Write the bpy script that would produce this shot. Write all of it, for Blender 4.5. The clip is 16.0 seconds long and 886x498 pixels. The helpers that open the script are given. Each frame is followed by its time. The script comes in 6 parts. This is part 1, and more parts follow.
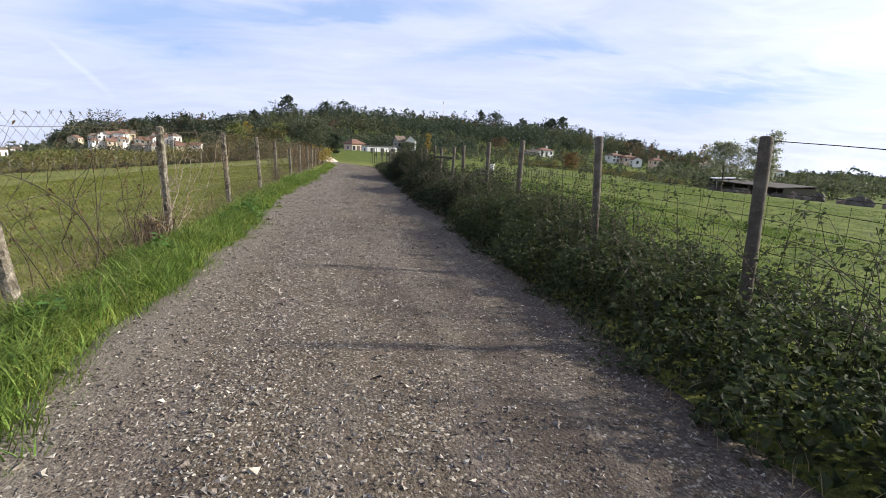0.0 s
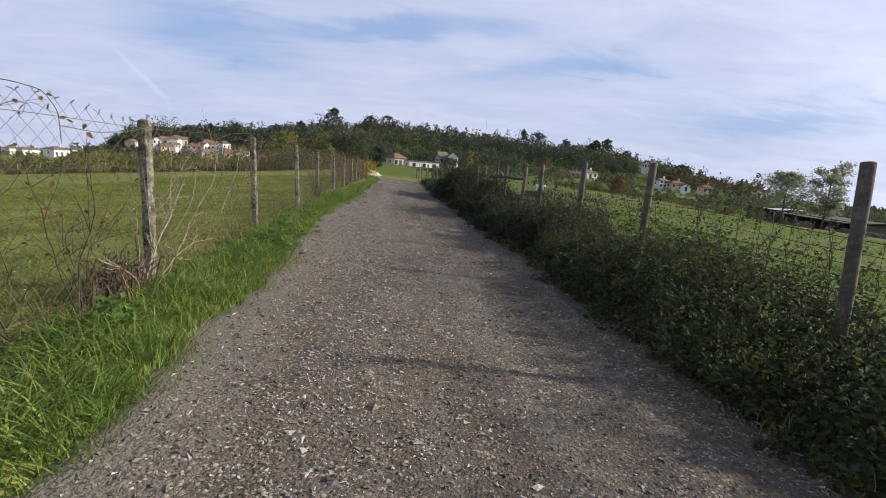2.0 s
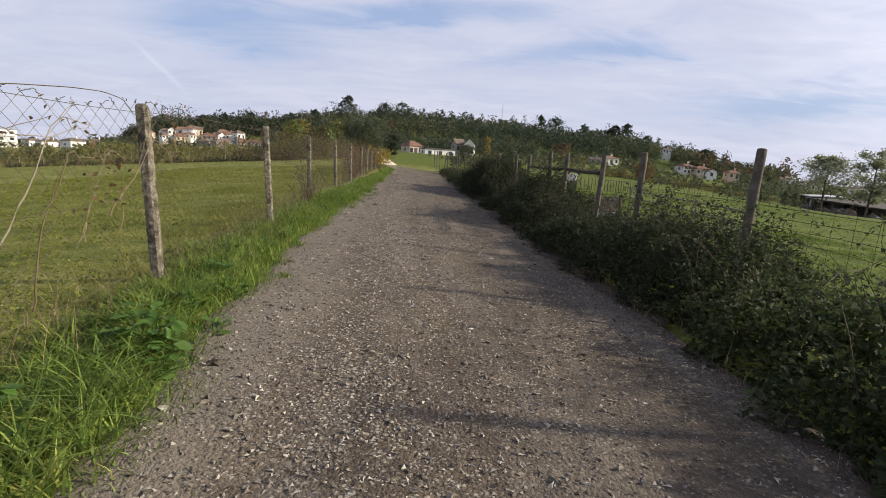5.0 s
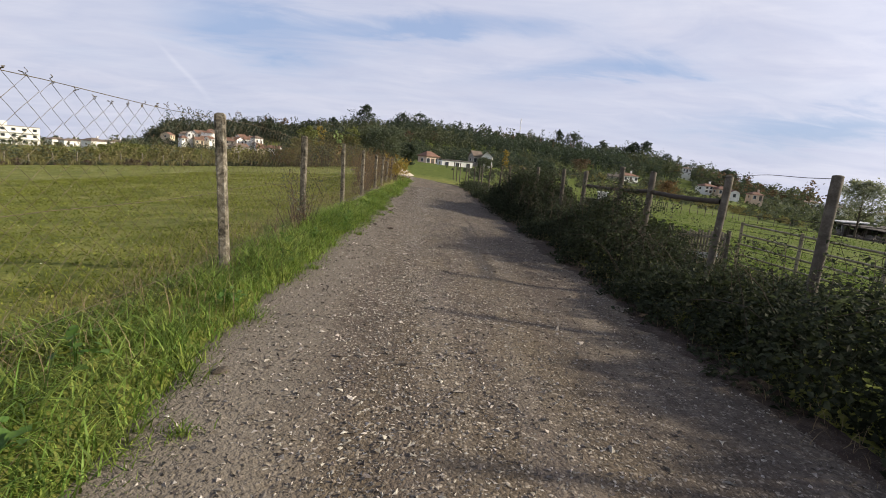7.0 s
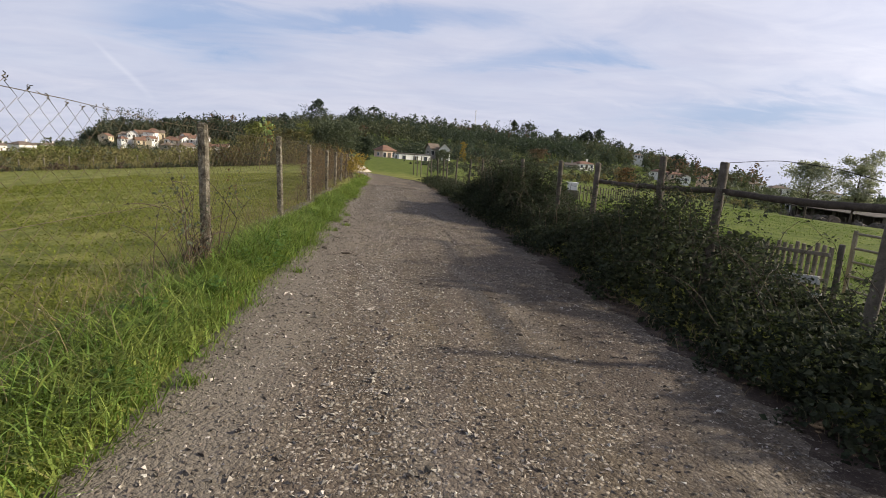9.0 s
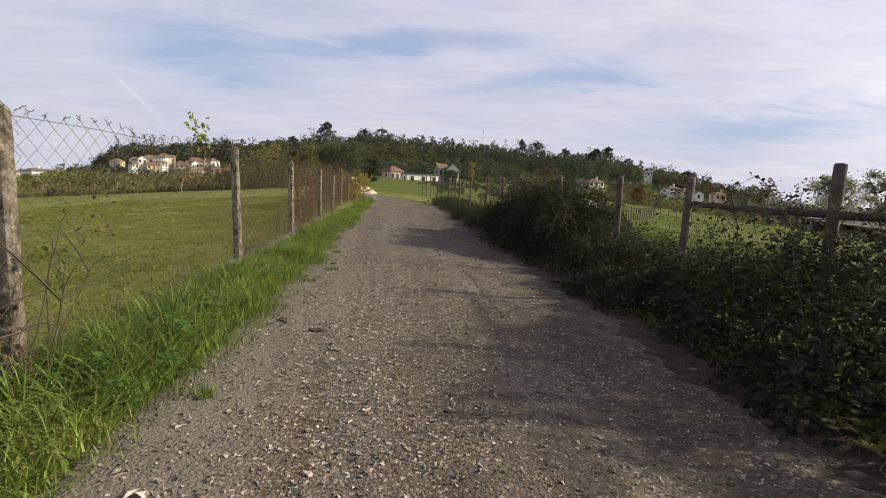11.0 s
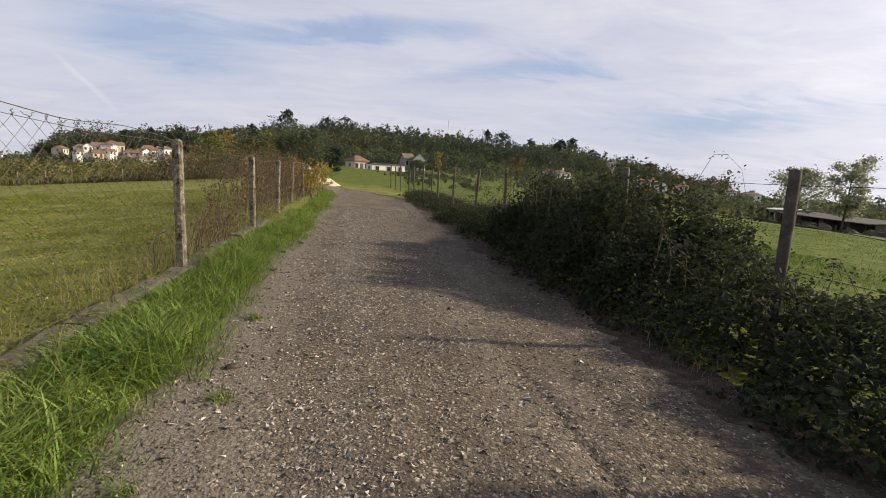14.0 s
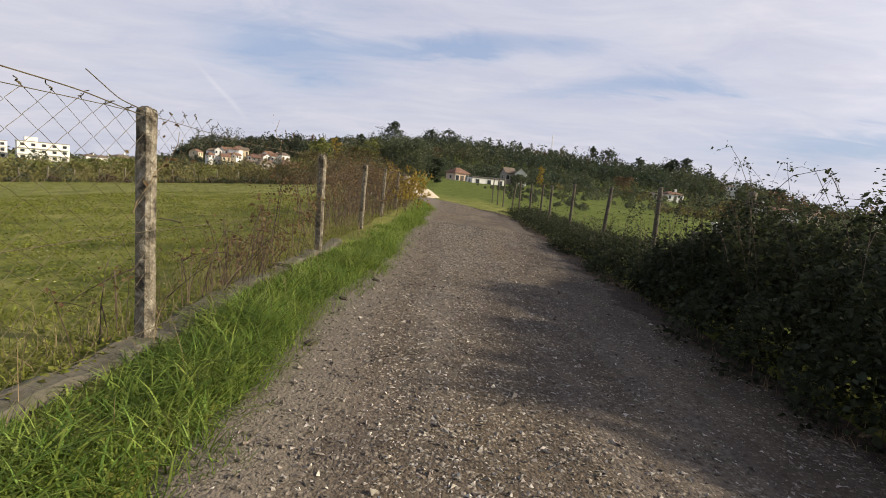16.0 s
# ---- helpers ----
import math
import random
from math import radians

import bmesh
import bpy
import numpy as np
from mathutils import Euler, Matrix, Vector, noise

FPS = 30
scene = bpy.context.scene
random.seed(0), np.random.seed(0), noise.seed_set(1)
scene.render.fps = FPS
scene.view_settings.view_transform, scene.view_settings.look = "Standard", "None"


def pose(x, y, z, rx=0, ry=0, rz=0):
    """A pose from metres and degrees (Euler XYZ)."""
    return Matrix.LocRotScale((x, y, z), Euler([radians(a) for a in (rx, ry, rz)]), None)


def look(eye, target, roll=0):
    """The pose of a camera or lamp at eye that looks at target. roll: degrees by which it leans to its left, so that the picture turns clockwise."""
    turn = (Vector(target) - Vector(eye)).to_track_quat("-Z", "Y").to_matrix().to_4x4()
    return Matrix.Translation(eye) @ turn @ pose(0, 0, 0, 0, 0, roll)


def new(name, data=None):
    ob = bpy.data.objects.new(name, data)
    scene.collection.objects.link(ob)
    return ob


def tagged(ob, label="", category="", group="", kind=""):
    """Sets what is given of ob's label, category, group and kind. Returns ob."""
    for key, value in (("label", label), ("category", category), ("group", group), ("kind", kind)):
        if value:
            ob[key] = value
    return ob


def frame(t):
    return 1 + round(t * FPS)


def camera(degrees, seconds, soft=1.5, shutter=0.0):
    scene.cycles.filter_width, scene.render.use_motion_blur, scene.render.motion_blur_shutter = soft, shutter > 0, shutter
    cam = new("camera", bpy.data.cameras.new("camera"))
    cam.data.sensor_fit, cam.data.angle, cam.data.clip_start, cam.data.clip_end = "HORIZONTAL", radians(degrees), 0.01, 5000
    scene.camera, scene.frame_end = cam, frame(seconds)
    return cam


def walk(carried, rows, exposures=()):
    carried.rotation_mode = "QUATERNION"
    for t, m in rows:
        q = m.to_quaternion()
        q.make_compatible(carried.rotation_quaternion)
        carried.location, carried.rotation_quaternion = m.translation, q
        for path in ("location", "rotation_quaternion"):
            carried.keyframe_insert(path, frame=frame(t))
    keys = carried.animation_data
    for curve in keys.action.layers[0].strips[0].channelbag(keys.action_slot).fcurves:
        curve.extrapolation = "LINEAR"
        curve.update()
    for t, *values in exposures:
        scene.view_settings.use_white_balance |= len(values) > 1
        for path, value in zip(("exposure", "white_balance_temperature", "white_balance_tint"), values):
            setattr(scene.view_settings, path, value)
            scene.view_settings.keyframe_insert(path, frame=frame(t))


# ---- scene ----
# camera: seconds, place, yaw, pitch, roll
cam = camera(82.0, 16.0, .9)
ROWS = [
    (0, 0.104, 1.479, 1.301, -10.05, -10.85, -1.57),
    (0.5, -0.004, 2.124, 1.298, -5.78, -8.58, -1.95),
    (1, -0.093, 2.721, 1.295, -4.41, -8.76, -2.54),
    (1.5, -0.184, 3.314, 1.292, -7.09, -9.55, -2.38),
    (2, -0.205, 3.951, 1.299, -5.64, -9.23, -3.90),
    (2.5, -0.261, 4.641, 1.268, -5.62, -9.01, -2.67),
    (3, -0.272, 5.278, 1.261, -6.60, -9.07, -3.21),
    (3.2, -0.273, 5.543, 1.274, -4.97, -10.20, -3.71),
    (5.3, -0.277, 8.203, 1.308, -3.97, -10.71, -3.29),
    (5.5, -0.309, 8.487, 1.296, -3.96, -9.50, -3.34),
    (6, -0.375, 9.217, 1.300, -1.46, -9.75, -3.55),
    (6.5, -0.454, 9.869, 1.305, -3.85, -9.62, -2.86),
    (7, -0.466, 10.588, 1.277, -2.22, -9.59, -5.13),
    (7.5, -0.537, 11.285, 1.249, -2.85, -11.63, -2.58),
    (8, -0.534, 11.946, 1.271, -6.51, -9.13, -2.03),
    (8.5, -0.561, 12.628, 1.274, -4.04, -10.00, -3.32),
    (9, -0.587, 13.231, 1.284, -7.07, -9.98, -3.40),
    (9.5, -0.597, 13.878, 1.286, -5.55, -9.57, -4.39),
    (9.7, -0.605, 14.154, 1.285, -4.30, -7.92, -4.15),
    (11.8, -0.381, 16.804, 1.214, -7.12, -7.82, -1.79),
    (12, -0.393, 17.068, 1.251, -5.73, -8.56, -3.12),
    (12.5, -0.457, 17.685, 1.239, -5.87, -9.85, -3.64),
    (13, -0.458, 18.317, 1.231, -6.65, -7.49, -4.44),
    (13.5, -0.471, 19.007, 1.239, -4.94, -7.50, -4.73),
    (14, -0.474, 19.606, 1.251, -10.11, -8.70, -2.79),
    (14.5, -0.474, 20.307, 1.223, -7.48, -9.95, -1.26),
    (15, -0.505, 20.974, 1.206, -7.30, -9.72, -2.02),
    (15.5, -0.491, 21.592, 1.206, -5.93, -8.31, -2.97),
    (16, -0.496, 22.238, 1.205, 0.94, -7.96, -5.25),
]
LIGHT_ROWS = [(0, .78, 6150, 8), (.5, .62, 6150, 8), (1, .42, 6150, 8), (3, .45, 6250, 8), (5.5, .48, 6700, 8), (9.5, .46, 6750, 8), (12, .46, 7150, 8), (16, .45, 7100, 8)]
walk(cam, [(t, pose(x, y, z, 90 + p, r, h)) for t, x, y, z, h, p, r in ROWS], LIGHT_ROWS)

# ---- small tools ----
SLOPE = math.tan(radians(3.0))          # the road leans to its right side


def vnoise(x, y, seed=0):
    """Smooth value noise in 0..1 on arrays."""
    x, y = np.asarray(x, float), np.asarray(y, float)
    xi, yi = np.floor(x), np.floor(y)
    u, v = x - xi, y - yi
    u, v = u * u * (3 - 2 * u), v * v * (3 - 2 * v)

    def lattice(a, b):
        s = np.sin(a * 127.1 + b * 311.7 + seed * 74.7) * 43758.5453
        return s - np.floor(s)
    return (lattice(xi, yi) * (1 - u) + lattice(xi + 1, yi) * u) * (1 - v) + (lattice(xi, yi + 1) * (1 - u) + lattice(xi + 1, yi + 1) * u) * v


def smooth(a, b, x):
    t = np.clip((np.asarray(x, float) - a) / (b - a), 0, 1)
    return t * t * (3 - 2 * t)


def mesh_data(name, verts, faces, material=None, shade=False):
    """A mesh from arrays: verts (n, 3), faces (m, 3) or (m, 4)."""
    verts, faces = np.asarray(verts, np.float32), np.asarray(faces, np.int32)
    me = bpy.data.meshes.new(name)
    k = faces.shape[1]
    me.vertices.add(len(verts))
    me.vertices.foreach_set("co", verts.ravel())
    me.loops.add(faces.size)
    me.loops.foreach_set("vertex_index", faces.ravel())
    me.polygons.add(len(faces))
    me.polygons.foreach_set("loop_start", np.arange(0, faces.size, k, dtype=np.int32))
    me.polygons.foreach_set("use_smooth", np.full(len(faces), shade, bool))
    me.update(calc_edges=True)
    if material:
        me.materials.append(material)
    return me


def part(name, bm, material, parent, label=""):
    """Links a bmesh, or ready mesh data, as one mesh object under a thing or a part."""
    me = bm
    if isinstance(bm, bmesh.types.BMesh):
        me = bpy.data.meshes.new(name)
        bm.to_mesh(me)
        bm.free()
        me.materials.append(material)
    ob = new(name, me)
    ob.parent = parent
    return tagged(ob, label)


def thing(name, label, category, place=(0, 0, 0), group="", kind="", turn=0.0):
    ob = new(name)
    ob.empty_display_size = 0.1
    ob.matrix_basis = pose(*place, 0, 0, turn)
    return tagged(ob, label, category, group, kind)


def add_box(bm, x0, y0, z0, x1, y1, z1, bevel=0.0, turn=None):
    m = Matrix.Translation(((x0 + x1) / 2, (y0 + y1) / 2, (z0 + z1) / 2)) @ Matrix.Diagonal((x1 - x0, y1 - y0, z1 - z0, 1))
    got = bmesh.ops.create_cube(bm, size=1, matrix=(turn @ m) if turn else m)
    if bevel:
        edges = list({e for v in got["verts"] for e in v.link_edges})
        bmesh.ops.bevel(bm, geom=edges, offset=bevel, segments=2, affect="EDGES", profile=0.6)
    return bm


def tubes(paths, radii, sides=4):
    """Thin tubes along many polylines: verts and quads. radii: one a path, or a list along it."""
    V, F, base = [], [], 0
    ang = np.arange(sides) * 2 * np.pi / sides
    for pts, r in zip(paths, radii):
        pts = np.asarray(pts, float)
        n = len(pts)
        d = np.gradient(pts, axis=0)
        d /= np.linalg.norm(d, axis=1, keepdims=True) + 1e-9
        ref = np.where(np.abs(d[:, 2:3]) > 0.9, [[1.0, 0, 0]], [[0, 0, 1.0]])
        a = np.cross(d, ref)
        a /= np.linalg.norm(a, axis=1, keepdims=True) + 1e-9
        b = np.cross(d, a)
        rr = np.broadcast_to(np.asarray(r, float), (n,))
        ring = pts[:, None] + rr[:, None, None] * (np.cos(ang)[None, :, None] * a[:, None] + np.sin(ang)[None, :, None] * b[:, None])
        V.append(ring.reshape(-1, 3))
        i, j = np.meshgrid(np.arange(n - 1), np.arange(sides), indexing="ij")
        k = (j + 1) % sides
        F.append((base + np.stack([i * sides + j, i * sides + k, (i + 1) * sides + k, (i + 1) * sides + j], -1)).reshape(-1, 4))
        base += n * sides
    return np.concatenate(V), np.concatenate(F)


def frames(n, rng, flat=0.0):
    """Random turns (n, 3, 3); flat: 0 any way, 1 face up."""
    q = rng.normal(size=(n, 3))
    q[:, 2] = np.abs(q[:, 2]) + flat * 3
    up = q / np.linalg.norm(q, axis=1, keepdims=True)
    a = np.cross(up, rng.normal(size=(n, 3)))
    a /= np.linalg.norm(a, axis=1, keepdims=True)
    return np.stack([a, np.cross(up, a), up], -1)


LEAF = (np.array([(0, -.5, 0), (.3, -.12, .07), (.2, .25, .05), (0, .5, -.06), (-.2, .25, .05), (-.3, -.12, .07), (0, 0, -.02)]),
        np.array([(0, 1, 6), (1, 2, 6), (2, 3, 6), (3, 4, 6), (4, 5, 6), (5, 0, 6)]))
LEAF4 = (np.array([(0, -.5, 0), (.34, -.05, .09), (0, .5, -.06), (-.34, -.05, .09), (0, 0, -.02)]), np.array([(0, 1, 4), (1, 2, 4), (2, 3, 4), (3, 0, 4)]))
SLIP = (np.array([(0, -.5, 0), (.32, 0, .1), (0, .5, -.04), (-.32, 0, .1)]), np.array([(0, 1, 2), (0, 2, 3)]))


def scatter(template, places, turns, sizes):
    """Copies of a template joined into one set of verts and triangles."""
    tv, tf = template
    sizes = np.asarray(sizes, float)
    s = sizes[:, None, None] if sizes.ndim == 1 else sizes[:, None, :]
    v = np.einsum("nij,nkj->nki", turns, tv[None] * s) + np.asarray(places)[:, None]
    f = tf[None] + (np.arange(len(places)) * len(tv))[:, None, None]
    return v.reshape(-1, 3), f.reshape(-1, 3)


def blades(places, height, width, lean, rng, steps=3):
    """Bent, tapered grass blades: verts and triangles."""
    n = len(places)
    way = rng.uniform(0, 2 * np.pi, n)
    face = way + np.pi / 2 + rng.normal(0, .4, n)
    out = np.stack([np.cos(way), np.sin(way), np.zeros(n)], 1)
    side = np.stack([np.cos(face), np.sin(face), np.zeros(n)], 1)
    rows = []
    for k in range(steps):
        t = k / steps
        c = places + out * (lean * height * t ** 2)[:, None] + np.array([0, 0, 1]) * (height * t * (1 - .35 * lean * t))[:, None]
        w = (width * (1 - t * .75))[:, None] / 2
        rows += [c - side * w, c + side * w]
    t = 1.0
    rows.append(places + out * (lean * height)[:, None] + np.array([0, 0, 1]) * (height * (1 - .35 * lean))[:, None])
    v = np.stack(rows, 1)
    tri = []
    for k in range(steps - 1):
        a = 2 * k
        tri += [(a, a + 1, a + 3), (a, a + 3, a + 2)]
    a = 2 * (steps - 1)
    tri.append((a, a + 1, a + 2))
    f = np.array(tri)[None] + (np.arange(n) * (2 * steps + 1))[:, None, None]
    return v.reshape(-1, 3), f.reshape(-1, 3)


def join(sets):
    V, F, base = [], [], 0
    for v, f in sets:
        V.append(v)
        F.append(f + base)
        base += len(v)
    return np.concatenate(V), np.concatenate(F)


# ---- the lie of the land ----
SKY_AZ = (-60, -40, -29, -27, -25.5, -20, -10, -5, 0, 5, 11, 14, 19, 23, 25.5, 28.5, 33.5, 38, 45, 60)
SKY_EL = (-1.2, -1.2, -0.6, 0.3, 1.7, 2.5, 2.9, 3.2, 3.6, 3.1, 3.1, 2.7, 2.6, 2.5, 2.0, 1.6, 1.05, -0.2, -1.1, -1.2)
RIDGE = 430.0


def road_z(x, y):
    z = -SLOPE * np.clip(x, -2.6, 3.2)
    rut = np.exp(-((x + .85) / .35) ** 2) + np.exp(-((x - .95) / .38) ** 2)
    return z - .018 * rut + .03 * (vnoise(x * .9, y * .5, 3) - .5) + .014 * (vnoise(x * 4, y * 3, 4) - .5)


def land(x, y):
    """Height of the natural ground at arrays x, y."""
    x, y = np.asarray(x, float), np.asarray(y, float)
    d = np.hypot(x, y - 6) + 1e-6
    az = np.degrees(np.arctan2(x, np.maximum(y - 6, .001)))
    az = np.where(y < 6, np.sign(x) * 90, az)
    near = -SLOPE * np.clip(x, -2.6, 3.2)
    near = near - .077 * np.clip(-x - 2.6, 0, 46) - .066 * np.clip(x - 3.2, 0, 88)
    near = near + .05 * np.exp(-((x + 1.95) / .35) ** 2)
    near = near + (vnoise(x * .35, y * .35, 1) - .5) * .12 * smooth(2, 8, np.abs(x)) + (vnoise(x * 2, y * 2, 2) - .5) * .05 * smooth(1.6, 2.6, np.abs(x - .25))
    centre = .010 * np.clip(d - 60, 0, 160) * np.interp(az, (-14, -5, 10, 22, 30), (0, 1, 1, .7, 0))
    side = np.clip(smooth(-25, -32, az) + smooth(33, 42, az), 0, 1)
    fall = -.0205 * np.clip(d - 90, 0, 5000)
    far = centre * (1 - side) + fall * side
    z = near * (1 - np.interp(az, (-14, -6, 0, 12, 24, 30, 34, 40), (0, 1, 1, 1, .75, .6, .25, 0)) * smooth(70, 190, d)) + far
    top = np.tan(np.radians(np.interp(az, SKY_AZ, SKY_EL))) * RIDGE + 1.3 - 8.0
    foot = np.interp(az, (-30, -27, -14, -8, 0, 20, 40), (325, 325, 315, 215, 195, 215, 215))
    hill = np.clip(top + .5, 0, 60) * smooth(foot, RIDGE + 5, d) * (1 - side) * (1 - smooth(700, 1600, d))
    return z + hill + (vnoise(x * .02, y * .02, 5) - .5) * 3 * smooth(260, 420, d) * (1 - side)


# ---- light ----
SUN = Vector((2.55, -0.08, 1.13)).normalized()
world = bpy.data.worlds.new("sky")
scene.world = world
world.use_nodes = True


def more_nodes(tree, kind, ins=None, **props):
    nd = tree.nodes.new(kind)
    for k, v in props.items():
        if k == "operation":
            nd.operation = v
        elif k == "blend_type":
            nd.blend_type = v
        elif k == "data_type":
            nd.data_type = v
        elif k == "feature":
            nd.feature = v
        elif k == "mode":
            nd.mode = v
    for k, v in (ins or {}).items():
        if isinstance(v, bpy.types.NodeSocket):
            tree.links.new(v, nd.inputs[k])
        else:
            nd.inputs[k].default_value = v
    return nd


def nodes_of(tree):
    tree.nodes.clear()
    return lambda kind, ins=None, **props: more_nodes(tree, kind, ins, **props)


def ramp(add, fac, stops):
    nd = add("ShaderNodeValToRGB", {0: fac})
    el = nd.color_ramp.elements
    while len(el) < len(stops):
        el.new(0.5)
    for e, (p, c) in zip(el, stops):
        e.position = p
        e.color = (*c, 1) if len(c) == 3 else c
    return nd.outputs[0]


def mixed(add, fac, a, b, blend="MIX"):
    nd = add("ShaderNodeMix", None, data_type="RGBA", blend_type=blend)
    for k, v in ((0, fac), (6, a), (7, b)):
        if isinstance(v, bpy.types.NodeSocket):
            nd.id_data.links.new(v, nd.inputs[k])
        else:
            nd.inputs[k].default_value = v if k == 0 or len(v) == 4 else (*v, 1)
    return nd.outputs[2]


def build_sky():
    add = nodes_of(world.node_tree)
    sky = add("ShaderNodeTexSky")
    sky.sky_type, sky.sun_disc = "NISHITA", False
    sky.sun_elevation, sky.sun_rotation = math.asin(SUN.z), math.atan2(SUN.x, SUN.y)
    sky.air_density, sky.dust_density = 1.0, 1.6
    co = add("ShaderNodeTexCoord").outputs["Generated"]
    xyz = add("ShaderNodeSeparateXYZ", {0: co})

    def calc(op, a, b=0.0):
        return add("ShaderNodeMath", {0: a, 1: b}, operation=op).outputs[0]
    az = calc("MULTIPLY", calc("ARCTAN2", xyz.outputs[0], xyz.outputs[1]), 57.2958)
    el = calc("MULTIPLY", calc("ARCSINE", xyz.outputs[2]), 57.2958)
    # thin streaky cloud, seen on a level sheet
    lift = calc("ADD", calc("MAXIMUM", xyz.outputs[2], 0.0), .16)
    u, v = calc("DIVIDE", xyz.outputs[0], lift), calc("DIVIDE", xyz.outputs[1], lift)
    sheet = add("ShaderNodeCombineXYZ", {0: calc("MULTIPLY", u, .55), 1: v, 2: 0.0}).outputs[0]
    turned = add("ShaderNodeMapping", {0: sheet, 2: (0, 0, .5), 3: (1.0, 1.0, 1.0)}).outputs[0]
    big = add("ShaderNodeTexNoise", {"Vector": turned, "Scale": .9, "Detail": 7.0, "Roughness": .55, "Distortion": .6}).outputs[0]
    fine = add("ShaderNodeTexNoise", {"Vector": turned, "Scale": 3.2, "Detail": 8.0, "Roughness": .6, "Distortion": 1.0}).outputs[0]
    wisp = add("ShaderNodeTexNoise", {"Vector": add("ShaderNodeCombineXYZ", {0: calc("MULTIPLY", az, .02), 1: calc("MULTIPLY", el, .22), 2: 0.0}).outputs[0],
                                      "Scale": 1.6, "Detail": 6.0, "Roughness": .6, "Distortion": .8}).outputs[0]

    az_w = calc("ADD", az, calc("MULTIPLY", calc("SUBTRACT", big, .5), 34.0))
    el_w = calc("ADD", el, calc("MULTIPLY", calc("SUBTRACT", fine, .5), 5.0))
    # open blue stretches in the veil
    def gap(a0, e0, sa, se, tilt):
        da, de = calc("SUBTRACT", az_w, a0), calc("SUBTRACT", el_w, e0)
        de = calc("SUBTRACT", de, calc("MULTIPLY", da, tilt))
        q = calc("ADD", calc("POWER", calc("DIVIDE", da, sa), 2.0), calc("POWER", calc("DIVIDE", de, se), 2.0))
        return calc("EXPONENT", calc("MULTIPLY", q, -1.0))
    gaps = calc("ADD", calc("ADD", gap(-20, 11.0, 8.5, 3.0, -.05), gap(17, 10.4, 13, 1.7, .16)), calc("ADD", gap(38, 6.0, 14, 1.7, .03), gap(-2, 13.5, 12, 1.5, .1)))
    gaps = calc("MULTIPLY", gaps, calc("ADD", calc("MULTIPLY", fine, 1.2), .25))
    veil = calc("ADD", calc("MULTIPLY", big, .95), calc("ADD", calc("MULTIPLY", fine, .2), calc("MULTIPLY", wisp, .2)))
    veil = calc("SUBTRACT", veil, calc("MULTIPLY", gaps, .43))
    amount = ramp(add, veil, [(.28, (.15,) * 3), (.55, (.72,) * 3), (.85, (.97,) * 3)])
    # the veil thins out overhead, where the sky is a deeper blue
    high = add("ShaderNodeMapRange", {0: el, 1: 18.0, 2: 46.0, 3: 1.0, 4: .24}).outputs[0]
    amount = calc("MULTIPLY", amount, high)
    blue = add("ShaderNodeVectorMath", {0: sky.outputs[0], "Scale": SKY_STRENGTH}, operation="SCALE").outputs[0]
    deep = ramp(add, add("ShaderNodeMapRange", {0: el, 1: 18.0, 2: 60.0}).outputs[0], [(.0, (.34, .48, .82)), (1.0, (.09, .12, .23))])
    blue = mixed(add, .7, blue, deep)
    tone = ramp(add, add("ShaderNodeMath", {0: calc("MULTIPLY", fine, .6), 1: calc("MULTIPLY", wisp, .55)}, operation="ADD").outputs[0],
                [(.3, (.57, .59, .77)), (.75, (.74, .75, .89))])
    # the veil is brighter towards the sun
    near = add("ShaderNodeVectorMath", {0: co, 1: tuple(SUN)}, operation="DOT_PRODUCT").outputs["Value"]
    glow = ramp(add, near, [(.0, (.95,) * 3), (.55, (1.0,) * 3), (1.0, (1.7, 1.65, 1.55))])
    tone = mixed(add, 1.0, tone, glow, "MULTIPLY")
    colour = mixed(add, amount, blue, tone)
    # one short vapour trail
    along = calc("DIVIDE", calc("ADD", az, 26.8), 4.05)
    off = calc("SUBTRACT", calc("SUBTRACT", el, 8.8), calc("MULTIPLY", along, -3.97))
    off = calc("DIVIDE", calc("ADD", off, calc("MULTIPLY", calc("SUBTRACT", wisp, .5), .8)), calc("ADD", calc("MULTIPLY", along, .1), .26))
    trail = calc("EXPONENT", calc("MULTIPLY", calc("POWER", off, 2.0), -1.0))
    ends = calc("EXPONENT", calc("MULTIPLY", calc("POWER", calc("DIVIDE", calc("SUBTRACT", along, .62), .5), 4.0), -1.0))
    colour = mixed(add, calc("MULTIPLY", calc("MULTIPLY", trail, ends), .26), colour, (.84, .85, .97))
    back = add("ShaderNodeBackground", {0: colour, 1: .76})
    out = add("ShaderNodeOutputWorld")
    world.node_tree.links.new(back.outputs[0], out.inputs[0])


SKY_STRENGTH = 0.10
build_sky()
sun_data = bpy.data.lights.new("sun", "SUN")
sun_data.energy, sun_data.angle, sun_data.color = 4.7, radians(2.6), (1.0, .90, .75)
new("sun", sun_data).matrix_basis = look(SUN * 60, (0, 0, 0))
scene.view_settings.exposure = 0.0


